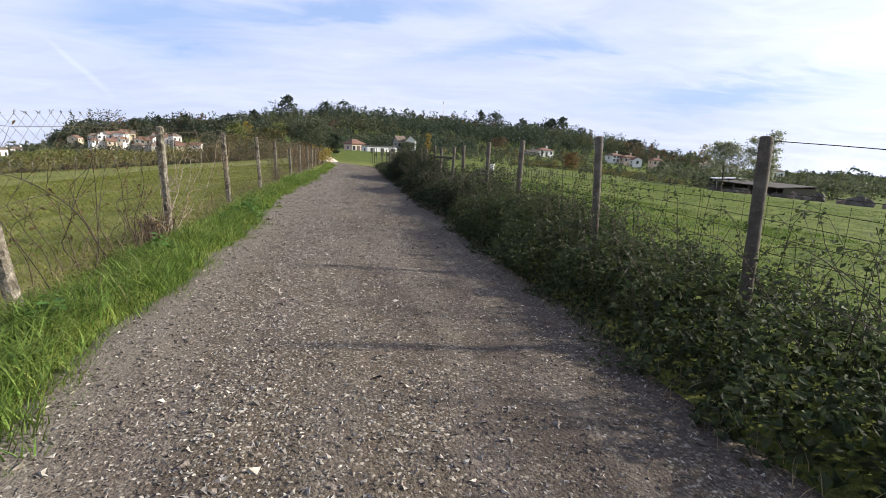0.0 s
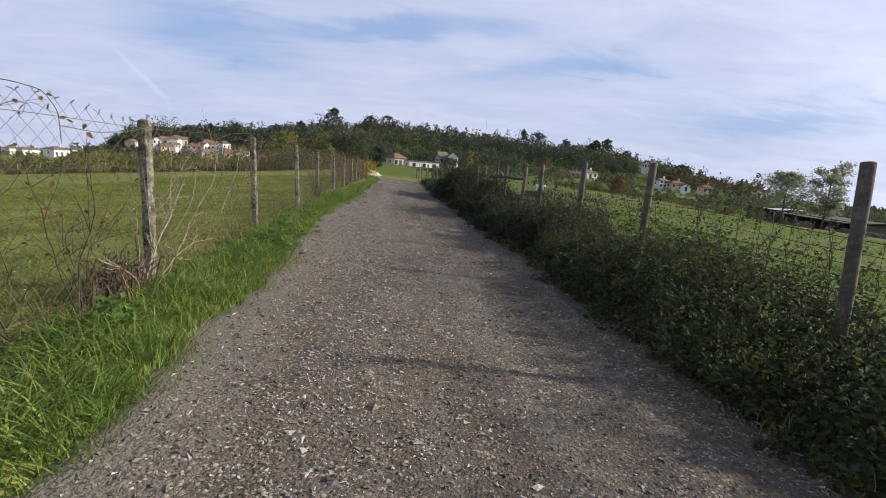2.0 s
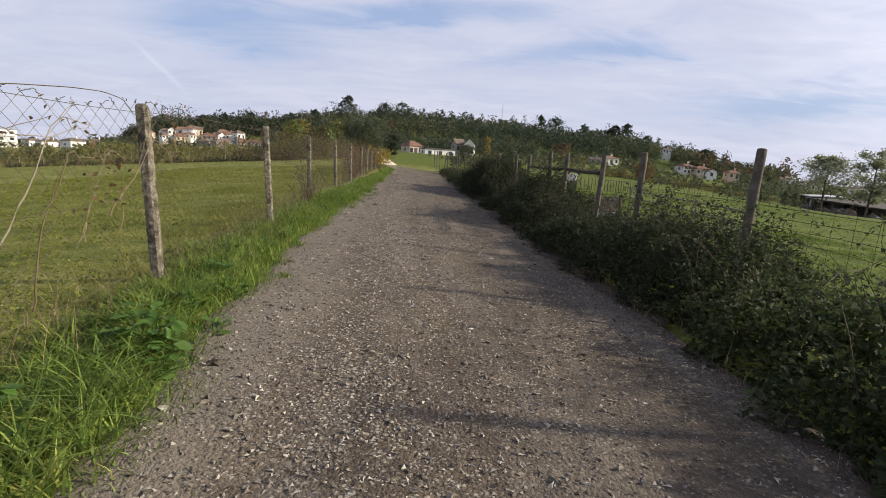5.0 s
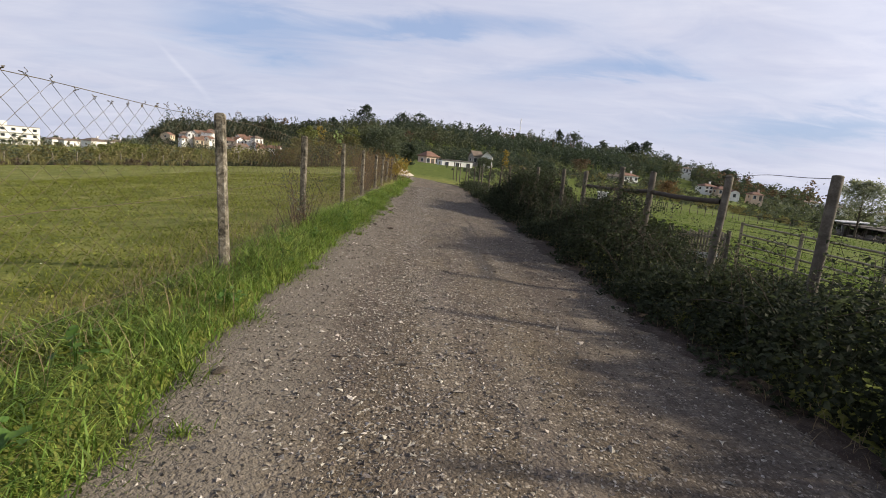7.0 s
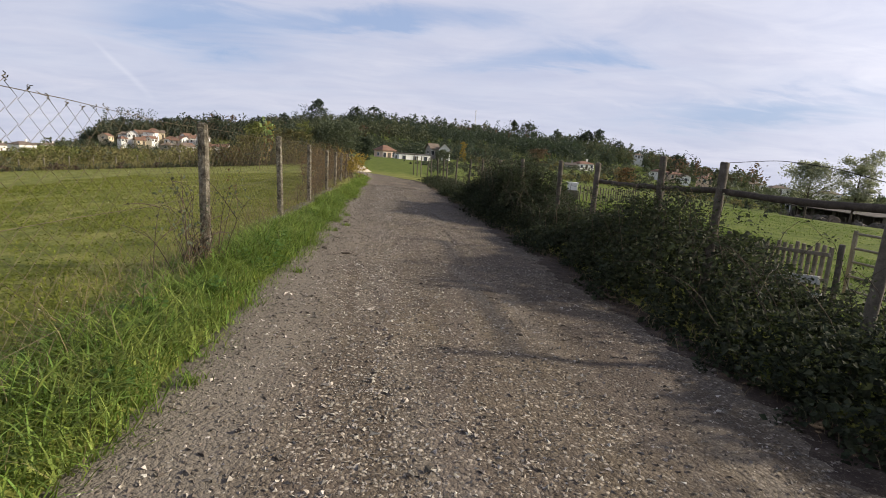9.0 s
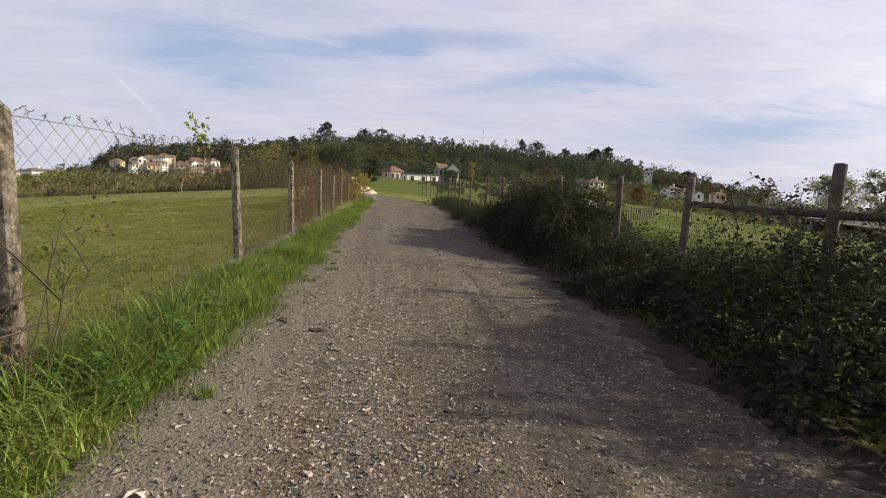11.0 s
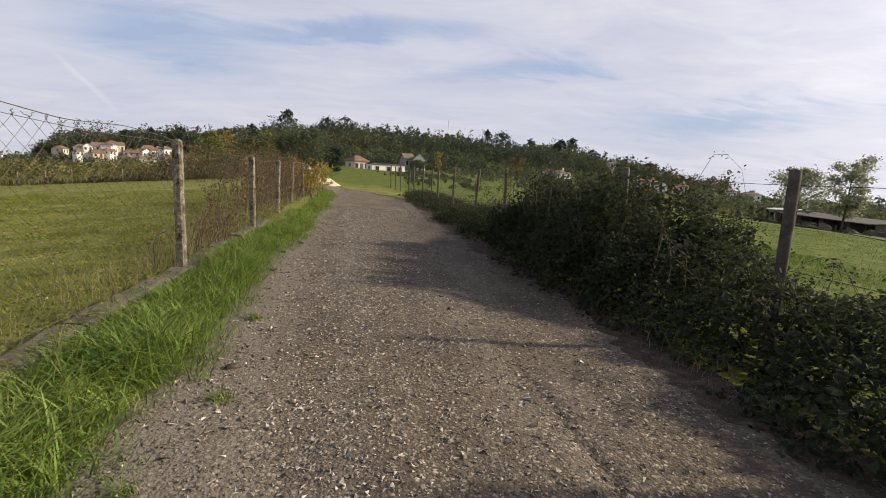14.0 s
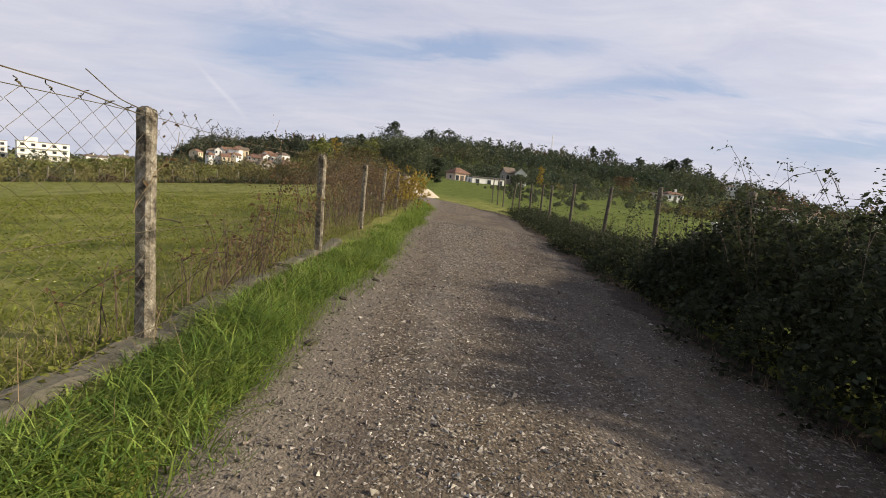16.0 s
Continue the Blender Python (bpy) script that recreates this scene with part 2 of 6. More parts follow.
# ---- materials ----
def surface(name, colours, scale=8.0, fine=90.0, rough=.85, bump=.3, depth=.01, metal=0.0, island=0.0, through_light=None, spec=.3, stain=None, obj_random=0.0):
    """A procedural material: two scales of colour noise, grain, relief."""
    ma = bpy.data.materials.new(name)
    ma.use_nodes = True
    add = nodes_of(ma.node_tree)
    co = add("ShaderNodeTexCoord").outputs["Object"]
    big = add("ShaderNodeTexNoise", {"Vector": co, "Scale": scale, "Detail": 5.0, "Roughness": .6}).outputs[0]
    small = add("ShaderNodeTexNoise", {"Vector": co, "Scale": fine, "Detail": 3.0, "Roughness": .7}).outputs[0]
    k = add("ShaderNodeMath", {0: add("ShaderNodeMath", {0: big, 1: .65}, operation="MULTIPLY").outputs[0], 1: add("ShaderNodeMath", {0: small, 1: .35}, operation="MULTIPLY").outputs[0]}, operation="ADD").outputs[0]
    n = len(colours)
    col = ramp(add, k, [(.32 + .36 * i / max(n - 1, 1), c) for i, c in enumerate(colours)])
    if island or obj_random:
        src = add("ShaderNodeNewGeometry").outputs["Random Per Island"] if island else add("ShaderNodeObjectInfo").outputs["Random"]
        amt = island or obj_random
        hsv = add("ShaderNodeHueSaturation", {"Color": col, "Value": add("ShaderNodeMapRange", {0: src, 3: 1 - amt, 4: 1 + amt}).outputs[0],
                                              "Hue": add("ShaderNodeMapRange", {0: add("ShaderNodeMath", {0: add("ShaderNodeMath", {0: src, 1: 7.31}, operation="MULTIPLY").outputs[0]}, operation="FRACT").outputs[0], 3: .5 - .035 * amt, 4: .5 + .035 * amt}).outputs[0]})
        col = hsv.outputs[0]
    if stain:
        blot = add("ShaderNodeTexNoise", {"Vector": co, "Scale": stain[1], "Detail": 6.0, "Roughness": .65}).outputs[0]
        col = mixed(add, ramp(add, blot, [(stain[2], (0,) * 3), (stain[2] + .12, (stain[3],) * 3)]), col, stain[0])
    bs = add("ShaderNodeBsdfPrincipled", {"Base Color": col, "Roughness": rough, "Metallic": metal, "Specular IOR Level": spec})
    if bump:
        bm = add("ShaderNodeBump", {"Strength": bump, "Distance": depth, "Height": k})
        ma.node_tree.links.new(bm.outputs[0], bs.inputs["Normal"])
    last = bs.outputs[0]
    if through_light:
        tr = add("ShaderNodeBsdfTranslucent", {"Color": mixed(add, .55, col, through_light)})
        last = add("ShaderNodeMixShader", {0: .38, 1: last, 2: tr.outputs[0]}).outputs[0]
    out = add("ShaderNodeOutputMaterial")
    ma.node_tree.links.new(last, out.inputs[0])
    return ma


def gravel_material(name="gravel"):
    """Compacted crushed stone: single stones by cells at two sizes, dirt between, broad patches."""
    ma = bpy.data.materials.new(name)
    ma.use_nodes = True
    add = nodes_of(ma.node_tree)
    co = add("ShaderNodeTexCoord").outputs["Object"]
    warp = add("ShaderNodeTexNoise", {"Vector": co, "Scale": 30.0, "Detail": 2.0})
    cow = add("ShaderNodeVectorMath", {0: co, 1: add("ShaderNodeVectorMath", {0: warp.outputs[1], "Scale": .02}, operation="SCALE").outputs[0]}, operation="ADD").outputs[0]
    c1 = add("ShaderNodeTexVoronoi", {"Vector": cow, "Scale": 46.0, "Randomness": 1.0})
    c2 = add("ShaderNodeTexVoronoi", {"Vector": cow, "Scale": 112.0, "Randomness": 1.0})
    patch = add("ShaderNodeTexNoise", {"Vector": co, "Scale": .55, "Detail": 6.0, "Roughness": .65}).outputs[0]
    patch2 = add("ShaderNodeTexNoise", {"Vector": add("ShaderNodeMapping", {0: co, 3: (2.2, .35, 1)}).outputs[0], "Scale": 1.3, "Detail": 4.0}).outputs[0]
    grain = add("ShaderNodeTexNoise", {"Vector": co, "Scale": 260.0, "Detail": 4.0, "Roughness": .7}).outputs[0]
    mid = add("ShaderNodeTexNoise", {"Vector": co, "Scale": 17.0, "Detail": 6.0, "Roughness": .7}).outputs[0]
    sep1 = add("ShaderNodeSeparateColor", {0: c1.outputs["Color"]})
    sep2 = add("ShaderNodeSeparateColor", {0: c2.outputs["Color"]})
    stone = ramp(add, sep1.outputs[0], [(.0, (0.034, 0.026, 0.018)), (.3, (0.084, 0.065, 0.046)), (.62, (0.143, 0.112, 0.082)), (.78, (0.26, 0.214, 0.162)), (.9, (0.47, 0.405, 0.32)), (1.0, (0.68, 0.6, 0.49))])
    grit = ramp(add, sep2.outputs[1], [(.0, (0.035, 0.027, 0.02)), (.5, (0.094, 0.074, 0.054)), (.9, (0.175, 0.143, 0.107)), (1.0, (0.42, 0.36, 0.29))])
    gap = ramp(add, c1.outputs["Distance"], [(.0, (1,) * 3), (.4, (.75,) * 3), (.62, (0,) * 3)])
    col = mixed(add, gap, grit, stone)
    dirt = mixed(add, grain, (0.05, 0.037, 0.026), (0.165, 0.125, 0.09))
    col = mixed(add, ramp(add, mid, [(.42, (.03,) * 3), (.66, (.6,) * 3)]), col, dirt)
    # ochre and lilac-grey stretches
    col = mixed(add, ramp(add, patch, [(.42, (0,) * 3), (.68, (.5,) * 3)]), col, mixed(add, sep2.outputs[0], (0.085, 0.062, 0.036), (0.215, 0.165, 0.1)))
    col = mixed(add, ramp(add, patch2, [(.45, (0,) * 3), (.7, (.5,) * 3)]), col, mixed(add, sep2.outputs[2], (0.08, 0.062, 0.054), (0.185, 0.148, 0.128)))
    damp_shade = add("ShaderNodeTexNoise", {"Vector": add("ShaderNodeMapping", {0: co, 1: (3, 7, 0), 3: (.8, .45, 1)}).outputs[0], "Scale": 1.1, "Detail": 7.0, "Roughness": .7}).outputs[0]
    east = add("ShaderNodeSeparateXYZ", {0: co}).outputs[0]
    # damp and soil raised towards the right, with the hedge side's shade painted in
    damp_shade = add("ShaderNodeMath", {0: damp_shade, 1: add("ShaderNodeMapRange", {0: east, 1: -1.0, 2: 1.5, 3: -.045, 4: .07}).outputs[0]}, operation="ADD").outputs[0]
    col = mixed(add, ramp(add, damp_shade, [(.49, (0,) * 3), (.66, (.72,) * 3)]), col, mixed(add, grain, (0.034, 0.025, 0.02), (0.096, 0.073, 0.056)))
    strip = add("ShaderNodeTexNoise", {"Vector": add("ShaderNodeMapping", {0: co, 1: (1, 2, 0), 3: (1.6, .12, 1)}).outputs[0], "Scale": 1.5, "Detail": 4.0, "Roughness": .6}).outputs[0]
    col = mixed(add, ramp(add, strip, [(.5, (0,) * 3), (.75, (.5,) * 3)]), col, mixed(add, sep1.outputs[2], (0.120, 0.102, 0.080), (0.360, 0.311, 0.250)))
    # washed silt along the grass edge
    wander = add("ShaderNodeMath", {0: east, 1: add("ShaderNodeMath", {0: add("ShaderNodeMath", {0: patch, 1: mid}, operation="ADD").outputs[0], 1: -.75}, operation="MULTIPLY").outputs[0]}, operation="ADD").outputs[0]
    silt = add("ShaderNodeMapRange", {0: wander, 1: -1.95, 2: -1.55, 3: .8, 4: 0.0}).outputs[0]
    col = mixed(add, silt, col, mixed(add, grain, (0.1, 0.084, 0.065), (0.255, 0.222, 0.183)))
    h = add("ShaderNodeMath", {0: c1.outputs["Distance"], 1: -1.0}, operation="MULTIPLY").outputs[0]
    h = add("ShaderNodeMath", {0: h, 1: add("ShaderNodeMath", {0: c2.outputs["Distance"], 1: -.5}, operation="MULTIPLY").outputs[0]}, operation="ADD").outputs[0]
    h = add("ShaderNodeMath", {0: h, 1: add("ShaderNodeMath", {0: mid, 1: .9}, operation="MULTIPLY").outputs[0]}, operation="ADD").outputs[0]
    bump = add("ShaderNodeBump", {"Strength": .6, "Distance": .012, "Height": h})
    bs = add("ShaderNodeBsdfPrincipled", {"Base Color": col, "Roughness": .9, "Specular IOR Level": .25, "Normal": bump.outputs[0]})
    out = add("ShaderNodeOutputMaterial")
    ma.node_tree.links.new(bs.outputs[0], out.inputs[0])
    return ma


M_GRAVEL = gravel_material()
M_STONE = surface("loose_stone", [(.066, .053, .042), (.135, .113, .09), (.33, .29, .245)], 30, 160, .85, .3, .003, island=.55)
M_PALESTONE = surface("pale_stone", [(.17, .15, .123), (.29, .26, .22), (.54, .5, .44)], 30, 160, .85, .3, .003, island=.55)
M_GROUND = surface("meadow_ground", [(.055, .07, .018), (.124, .142, .032), (.21, .212, .057), (.29, .258, .105)], 1.1, 16, .95, .8, .08, spec=.1, stain=((.11, .088, .045), 1.4, .6, .6))
gt = M_GROUND.node_tree
gadd = lambda kind, ins=None, **props: more_nodes(gt, kind, ins, **props)
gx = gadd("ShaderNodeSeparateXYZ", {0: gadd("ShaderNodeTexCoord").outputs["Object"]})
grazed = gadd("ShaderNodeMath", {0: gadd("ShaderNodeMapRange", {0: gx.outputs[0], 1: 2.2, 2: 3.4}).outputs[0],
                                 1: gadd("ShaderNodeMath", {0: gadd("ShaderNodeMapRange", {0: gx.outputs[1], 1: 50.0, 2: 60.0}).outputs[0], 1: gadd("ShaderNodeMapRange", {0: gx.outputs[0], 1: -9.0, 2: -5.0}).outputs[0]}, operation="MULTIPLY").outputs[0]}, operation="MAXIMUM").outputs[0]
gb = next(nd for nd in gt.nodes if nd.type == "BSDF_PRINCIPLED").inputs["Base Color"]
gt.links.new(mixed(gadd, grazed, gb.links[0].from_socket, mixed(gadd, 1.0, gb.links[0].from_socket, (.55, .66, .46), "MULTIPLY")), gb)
M_GRASS = surface("verge_grass", [(.084, .135, .028), (.155, .222, .045), (.27, .308, .088)], 2.6, 24, .65, 0, island=.75, through_light=(.24, .33, .05), spec=.2)
M_FIELD = surface("field_grass", [(.098, .117, .02), (.17, .19, .034), (.255, .255, .075)], .7, 12, .8, 0, spec=.12, island=.4, through_light=(.2, .23, .05))
M_FLOWER = surface("pale_flower", [(.36, .36, .2), (.48, .48, .3), (.6, .6, .42)], 3, 30, .8, 0, island=.3)
M_PADDOCK = surface("paddock_grass", [(.043, .075, .014), (.074, .12, .021), (.122, .155, .036)], .6, 12, .8, 0, spec=.1, island=.55, through_light=(.17, .25, .04))
M_STRAW = surface("dry_stalk", [(.11, .08, .04), (.19, .145, .078), (.27, .215, .13)], 4, 60, .85, .2, .002, island=.3)
M_BRAMBLE = surface("bramble_leaf", [(.021, .027, .016), (.039, .047, .027), (.086, .092, .056)], 2.2, 25, .7, 0, island=.6, through_light=(.05, .066, .024), spec=.14)
M_WEED = surface("broad_leaf", [(.055, .115, .022), (.09, .17, .034), (.13, .22, .055)], 6, 60, .55, .3, .004, island=.25, through_light=(.15, .26, .04))
M_VINELEAF = surface("vine_leaf", [(.13, .19, .06), (.2, .27, .09), (.29, .36, .15)], 6, 60, .6, .2, .003, island=.35, through_light=(.3, .4, .1))
M_CANE = surface("bramble_cane", [(.042, .029, .02), (.076, .054, .037), (.12, .087, .062)], 7, 70, .8, .3, .002, island=.3)
M_BRUSH = surface("brown_brush", [(.1, .095, .036), (.175, .16, .06), (.26, .235, .1)], .2, 5, .8, 0, island=.45, through_light=(.12, .1, .04))
# lighter copy of the bramble leaf, with sunlight put into its colour
M_BRAMBLE2 = surface("sunlit_bramble_leaf", [(.03, .04, .018), (.053, .066, .03), (.098, .11, .054)], 2.2, 25, .65, 0, island=.6, through_light=(.07, .1, .03), spec=.18)
M_DEADLEAF = surface("dead_vine_leaf", [(.088, .056, .028), (.145, .096, .046), (.22, .155, .08)], 3, 40, .75, 0, island=.45, through_light=(.24, .14, .05))
M_YELLOW = surface("yellow_leaf", [(.17, .125, .03), (.26, .195, .045), (.34, .25, .07)], 3, 40, .65, 0, island=.35, through_light=(.5, .35, .04))
M_WIRE = surface("weathered_wire", [(.055, .045, .028), (.105, .086, .054), (.17, .14, .092)], 20, 200, .8, 0, spec=.15)
M_IRON = surface("rusted_iron_wire", [(.022, .017, .014), (.045, .036, .03), (.085, .07, .06)], 20, 200, .75, 0, spec=.15)
M_POSTC = surface("lichened_concrete", [(.07, .058, .04), (.19, .165, .125), (.42, .385, .31)], 22, 80, .92, 1.0, .02, stain=((.04, .034, .024), 14, .49, .92), obj_random=.15)
M_POSTW = surface("grey_post_timber", [(.05, .042, .032), (.1, .085, .066), (.17, .15, .12)], 12, 85, .9, .7, .008, stain=((.12, .13, .08), 7, .58, .5), obj_random=.2)
M_KERB = surface("old_concrete", [(.07, .062, .046), (.12, .108, .082), (.185, .168, .135)], 5, 60, .93, .8, .012, stain=((.07, .08, .035), 4, .48, .7))
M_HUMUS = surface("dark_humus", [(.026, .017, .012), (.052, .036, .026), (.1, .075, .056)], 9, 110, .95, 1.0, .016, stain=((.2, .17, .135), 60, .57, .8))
M_RAIL = surface("dark_rail_timber", [(.032, .024, .018), (.062, .05, .038), (.11, .09, .07)], 8, 70, .92, .8, .012)
M_BARK = surface("bark", [(.035, .028, .02), (.075, .06, .045), (.13, .11, .085)], 5, 40, .95, .8, .03)
M_SOIL = surface("pale_earth", [(.32, .26, .18), (.45, .38, .28), (.58, .52, .41)], 1.5, 18, .95, .6, .05)
# needles and woodland leaf kept paler and greyer: distance haze put into the colour
M_PINE = surface("pine_needles", [(.04, .053, .041), (.064, .079, .059), (.097, .11, .08)], .02, .5, .8, 0, island=.3, through_light=(.05, .08, .02))
M_WOODS = surface("woodland_leaf", [(.055, .066, .041), (.09, .1, .06), (.134, .135, .083)], .02, .4, .8, 0, island=.3, through_light=(.08, .1, .03))
M_RUST = surface("autumn_leaf", [(.068, .05, .034), (.112, .078, .048), (.175, .118, .068)], .1, 2, .75, 0, island=.4, through_light=(.15, .1, .05))
M_WILLOW = surface("willow_leaf", [(.1, .115, .035), (.165, .18, .055), (.24, .25, .09)], .2, 5, .75, 0, island=.45, through_light=(.25, .26, .06))
M_PALE = surface("pale_poplar_leaf", [(.15, .165, .11), (.25, .265, .185), (.37, .38, .28)], .3, 6, .65, 0, island=.4, through_light=(.42, .44, .24))
M_OLIVE = surface("olive_leaf", [(.055, .07, .044), (.09, .107, .066), (.145, .16, .104)], .3, 6, .65, 0, island=.4, through_light=(.12, .14, .06))
M_WHITE = surface("white_render", [(.66, .64, .6), (.76, .745, .71), (.82, .81, .78)], .5, 9, .9, .2, .02, stain=((.5, .46, .4), .35, .58, .5))
M_CREAM = surface("cream_render", [(.52, .42, .28), (.62, .52, .36), (.7, .6, .44)], .5, 9, .9, .2, .02)
M_PINKW = surface("apricot_render", [(.5, .37, .27), (.6, .46, .35), (.68, .54, .42)], .5, 9, .9, .2, .02)
M_GREYW = surface("bare_blockwork", [(.2, .18, .155), (.3, .275, .24), (.38, .355, .32)], .8, 12, .93, .4, .02)
M_TILE = surface("clay_roof_tile", [(.135, .075, .052), (.2, .112, .078), (.28, .165, .12)], 1.2, 14, .88, .5, .03, stain=((.16, .1, .07), .8, .55, .6))
M_OLDTILE = surface("weathered_roof_tile", [(.11, .082, .062), (.17, .13, .1), (.25, .2, .16)], 1.2, 14, .9, .5, .03)
M_DIMWALL = surface("grimy_wall", [(.07, .06, .05), (.12, .105, .09), (.2, .18, .155)], .8, 12, .93, .4, .02)
M_DARKROOF = surface("dark_sheet_roof", [(.05, .042, .036), (.09, .075, .062), (.14, .12, .1)], .8, 10, .8, .4, .03)
M_SHEET = surface("pale_sheet_metal", [(.4, .39, .37), (.55, .54, .52), (.68, .67, .65)], .8, 10, .5, .2, .02, metal=.3)
M_PANE = surface("dark_window_glass", [(.02, .024, .028), (.035, .04, .045), (.05, .055, .06)], 2, 20, .12, 0, spec=.6)
M_TRIM = surface("painted_trim", [(.5, .48, .44), (.62, .6, .56), (.7, .68, .64)], 2, 30, .7, .1, .005)
M_GATE = surface("galvanised_gate", [(.14, .12, .08), (.24, .21, .14), (.34, .31, .23)], 9, 80, .7, .2, .003, metal=.1, stain=((.25, .12, .05), 8, .6, .6))
M_BRANCHW = surface("bleached_wood", [(.15, .125, .085), (.25, .21, .15), (.38, .34, .27)], 9, 80, .85, .4, .004)


# ---- ground and road ----
def steps(lo, hi, step, reach, grow=1.13):
    mid = list(np.arange(lo, hi + step / 2, step))
    a, s = hi, step
    right = []
    while a < reach:
        s *= grow
        a += s
        right.append(a)
    a, s = lo, step
    left = []
    while a > -reach:
        s *= grow
        a -= s
        left.append(a)
    return np.array(left[::-1] + mid + right)


def grid(xs, ys, height):
    X, Y = np.meshgrid(xs, ys)
    v = np.stack([X.ravel(), Y.ravel(), height(X, Y).ravel()], 1)
    n, m = len(xs), len(ys)
    i, j = np.meshgrid(np.arange(n - 1), np.arange(m - 1))
    a = (j * n + i).ravel()
    return v, np.stack([a, a + 1, a + n + 1, a + n], 1)


def bend(y):
    return -.035 * np.clip(np.asarray(y, float) - 40, 0, None) ** 2


def road_left(y):
    return np.interp(y, (-30, 8, 11.5, 18, 19.6, 27, 30, 36, 42, 60), (-1.32, -1.36, -1.5, -1.54, -1.4, -1.36, -1.22, -1.1, -1.0, -1.0)) + bend(y) + .13 * (vnoise(np.asarray(y, float) * .8, 0, 8) - .5) + .06 * (vnoise(np.asarray(y, float) * 4, 0, 9) - .5)


def road_right(y):
    return 2.03 + bend(y) + .12 * (vnoise(np.asarray(y, float) * .7, 0, 10) - .5)


def ground_z(x, y):
    z = land(x, y)
    inside = smooth(-.22, .1, x - road_left(y)) * smooth(-.12, .15, road_right(y) - x) * smooth(54, 50, y) * smooth(-32, -28, y)
    return z - .10 * inside


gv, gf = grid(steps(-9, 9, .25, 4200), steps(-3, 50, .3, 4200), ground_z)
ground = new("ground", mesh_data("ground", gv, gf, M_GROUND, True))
tagged(ground, "rough meadow ground falling away on both sides of the lane", "ground", kind="structure")

ry = np.arange(-30, 52, .12)
rs = np.unique(np.concatenate([np.linspace(0, 1, 44), np.arange(.55, .65, .0065)]))
RX = road_left(ry)[:, None] - .2 + rs[None] * (road_right(ry) - road_left(ry) + .36)[:, None]
RY = np.broadcast_to(ry[:, None], RX.shape)
edge = np.minimum(rs, 1 - rs)[None]
RZ = road_z(RX, RY) - .05 * smooth(.035, 0, edge) + .012 * (vnoise(RX * 9, RY * 9, 11) - .5)
RZ -= .015 * np.exp(-((RX - .66 - .05 * (vnoise(RY * .8, 0, 12) - .5)) / .032) ** 2) * smooth(20.1, 20.6, RY) * smooth(23.4, 22.8, RY)
n = len(rs)
i, j = np.meshgrid(np.arange(n - 1), np.arange(len(ry) - 1))
a = (j * n + i).ravel()
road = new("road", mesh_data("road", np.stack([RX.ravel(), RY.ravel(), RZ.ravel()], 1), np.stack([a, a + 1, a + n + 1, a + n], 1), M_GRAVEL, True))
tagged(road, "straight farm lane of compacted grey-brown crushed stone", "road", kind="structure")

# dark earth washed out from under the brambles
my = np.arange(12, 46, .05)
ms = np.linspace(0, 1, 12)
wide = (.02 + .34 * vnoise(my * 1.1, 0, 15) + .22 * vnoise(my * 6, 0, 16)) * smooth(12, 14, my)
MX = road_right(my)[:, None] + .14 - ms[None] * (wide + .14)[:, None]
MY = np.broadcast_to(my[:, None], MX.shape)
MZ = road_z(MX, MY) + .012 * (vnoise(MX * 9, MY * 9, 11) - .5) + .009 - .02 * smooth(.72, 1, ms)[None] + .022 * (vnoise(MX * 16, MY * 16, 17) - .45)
i, j = np.meshgrid(np.arange(11), np.arange(len(my) - 1))
a = (j * 12 + i).ravel()
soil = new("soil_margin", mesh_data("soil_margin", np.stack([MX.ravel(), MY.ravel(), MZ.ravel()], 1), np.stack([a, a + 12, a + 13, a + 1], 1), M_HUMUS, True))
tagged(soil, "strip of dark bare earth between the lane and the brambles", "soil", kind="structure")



# ---- loose stones ----
def stones(name, count, y0, y1, size, label, seed, where=None, mat=M_STONE):
    rng = np.random.default_rng(seed)
    y = y0 + (y1 - y0) * rng.random(count) ** 1.15
    u = rng.random(count)
    if where == "edge":
        u = np.where(rng.random(count) < .6, rng.normal(.10, .05, count), rng.normal(.93, .04, count))
    elif where == "track":
        u = np.where(rng.random(count) < .3, rng.normal(.26, .075, count), u)
        # pale chips thinned on the right to mimic its shade and dark soil
        u = np.where((u > .7) & (rng.random(count) < .55), u - .42, u)
    u = np.clip(u, 0.005, .995)
    u = np.where((u > .9) & (y > 13) & (rng.random(count) < .35), u - .5, u)
    x = road_left(y) + u * (road_right(y) - road_left(y))
    s = size * np.exp(rng.normal(0, .36, count))
    z = road_z(x, y) + .012 * (vnoise(x * 9, y * 9, 11) - .5) + s * .22
    t = np.array([(1, 0, -.2), (-.7, .75, -.15), (-.55, -.8, -.2), (.05, .1, .75)])
    f = np.array([(0, 1, 3), (1, 2, 3), (2, 0, 3)])
    dims = np.stack([s * rng.uniform(.8, 1.4, count), s * rng.uniform(.6, 1.0, count), s * rng.uniform(.22, .5, count)], 1)
    v, fc = scatter((t, f), np.stack([x, y, z], 1), frames(count, rng, .8), dims)
    v = v.reshape(count, 4, 3) + rng.normal(0, .2, (count, 4, 3)) * s[:, None, None]
    return tagged(new(name, mesh_data(name, v.reshape(-1, 3), fc, mat)), label, "gravel", kind="stuff")


stones("loose_gravel", 64000, 1.5, 36, .0092, "loose chips of pale and grey crushed stone on the lane", 21)
stones("edge_gravel", 12000, 1.5, 36, .0088, "coarser pale stones swept to the edges of the lane", 22, "edge")
stones("white_stones", 1700, 2, 36, .0115, "scattered larger whitish stones on the lane", 23, None, M_PALESTONE)
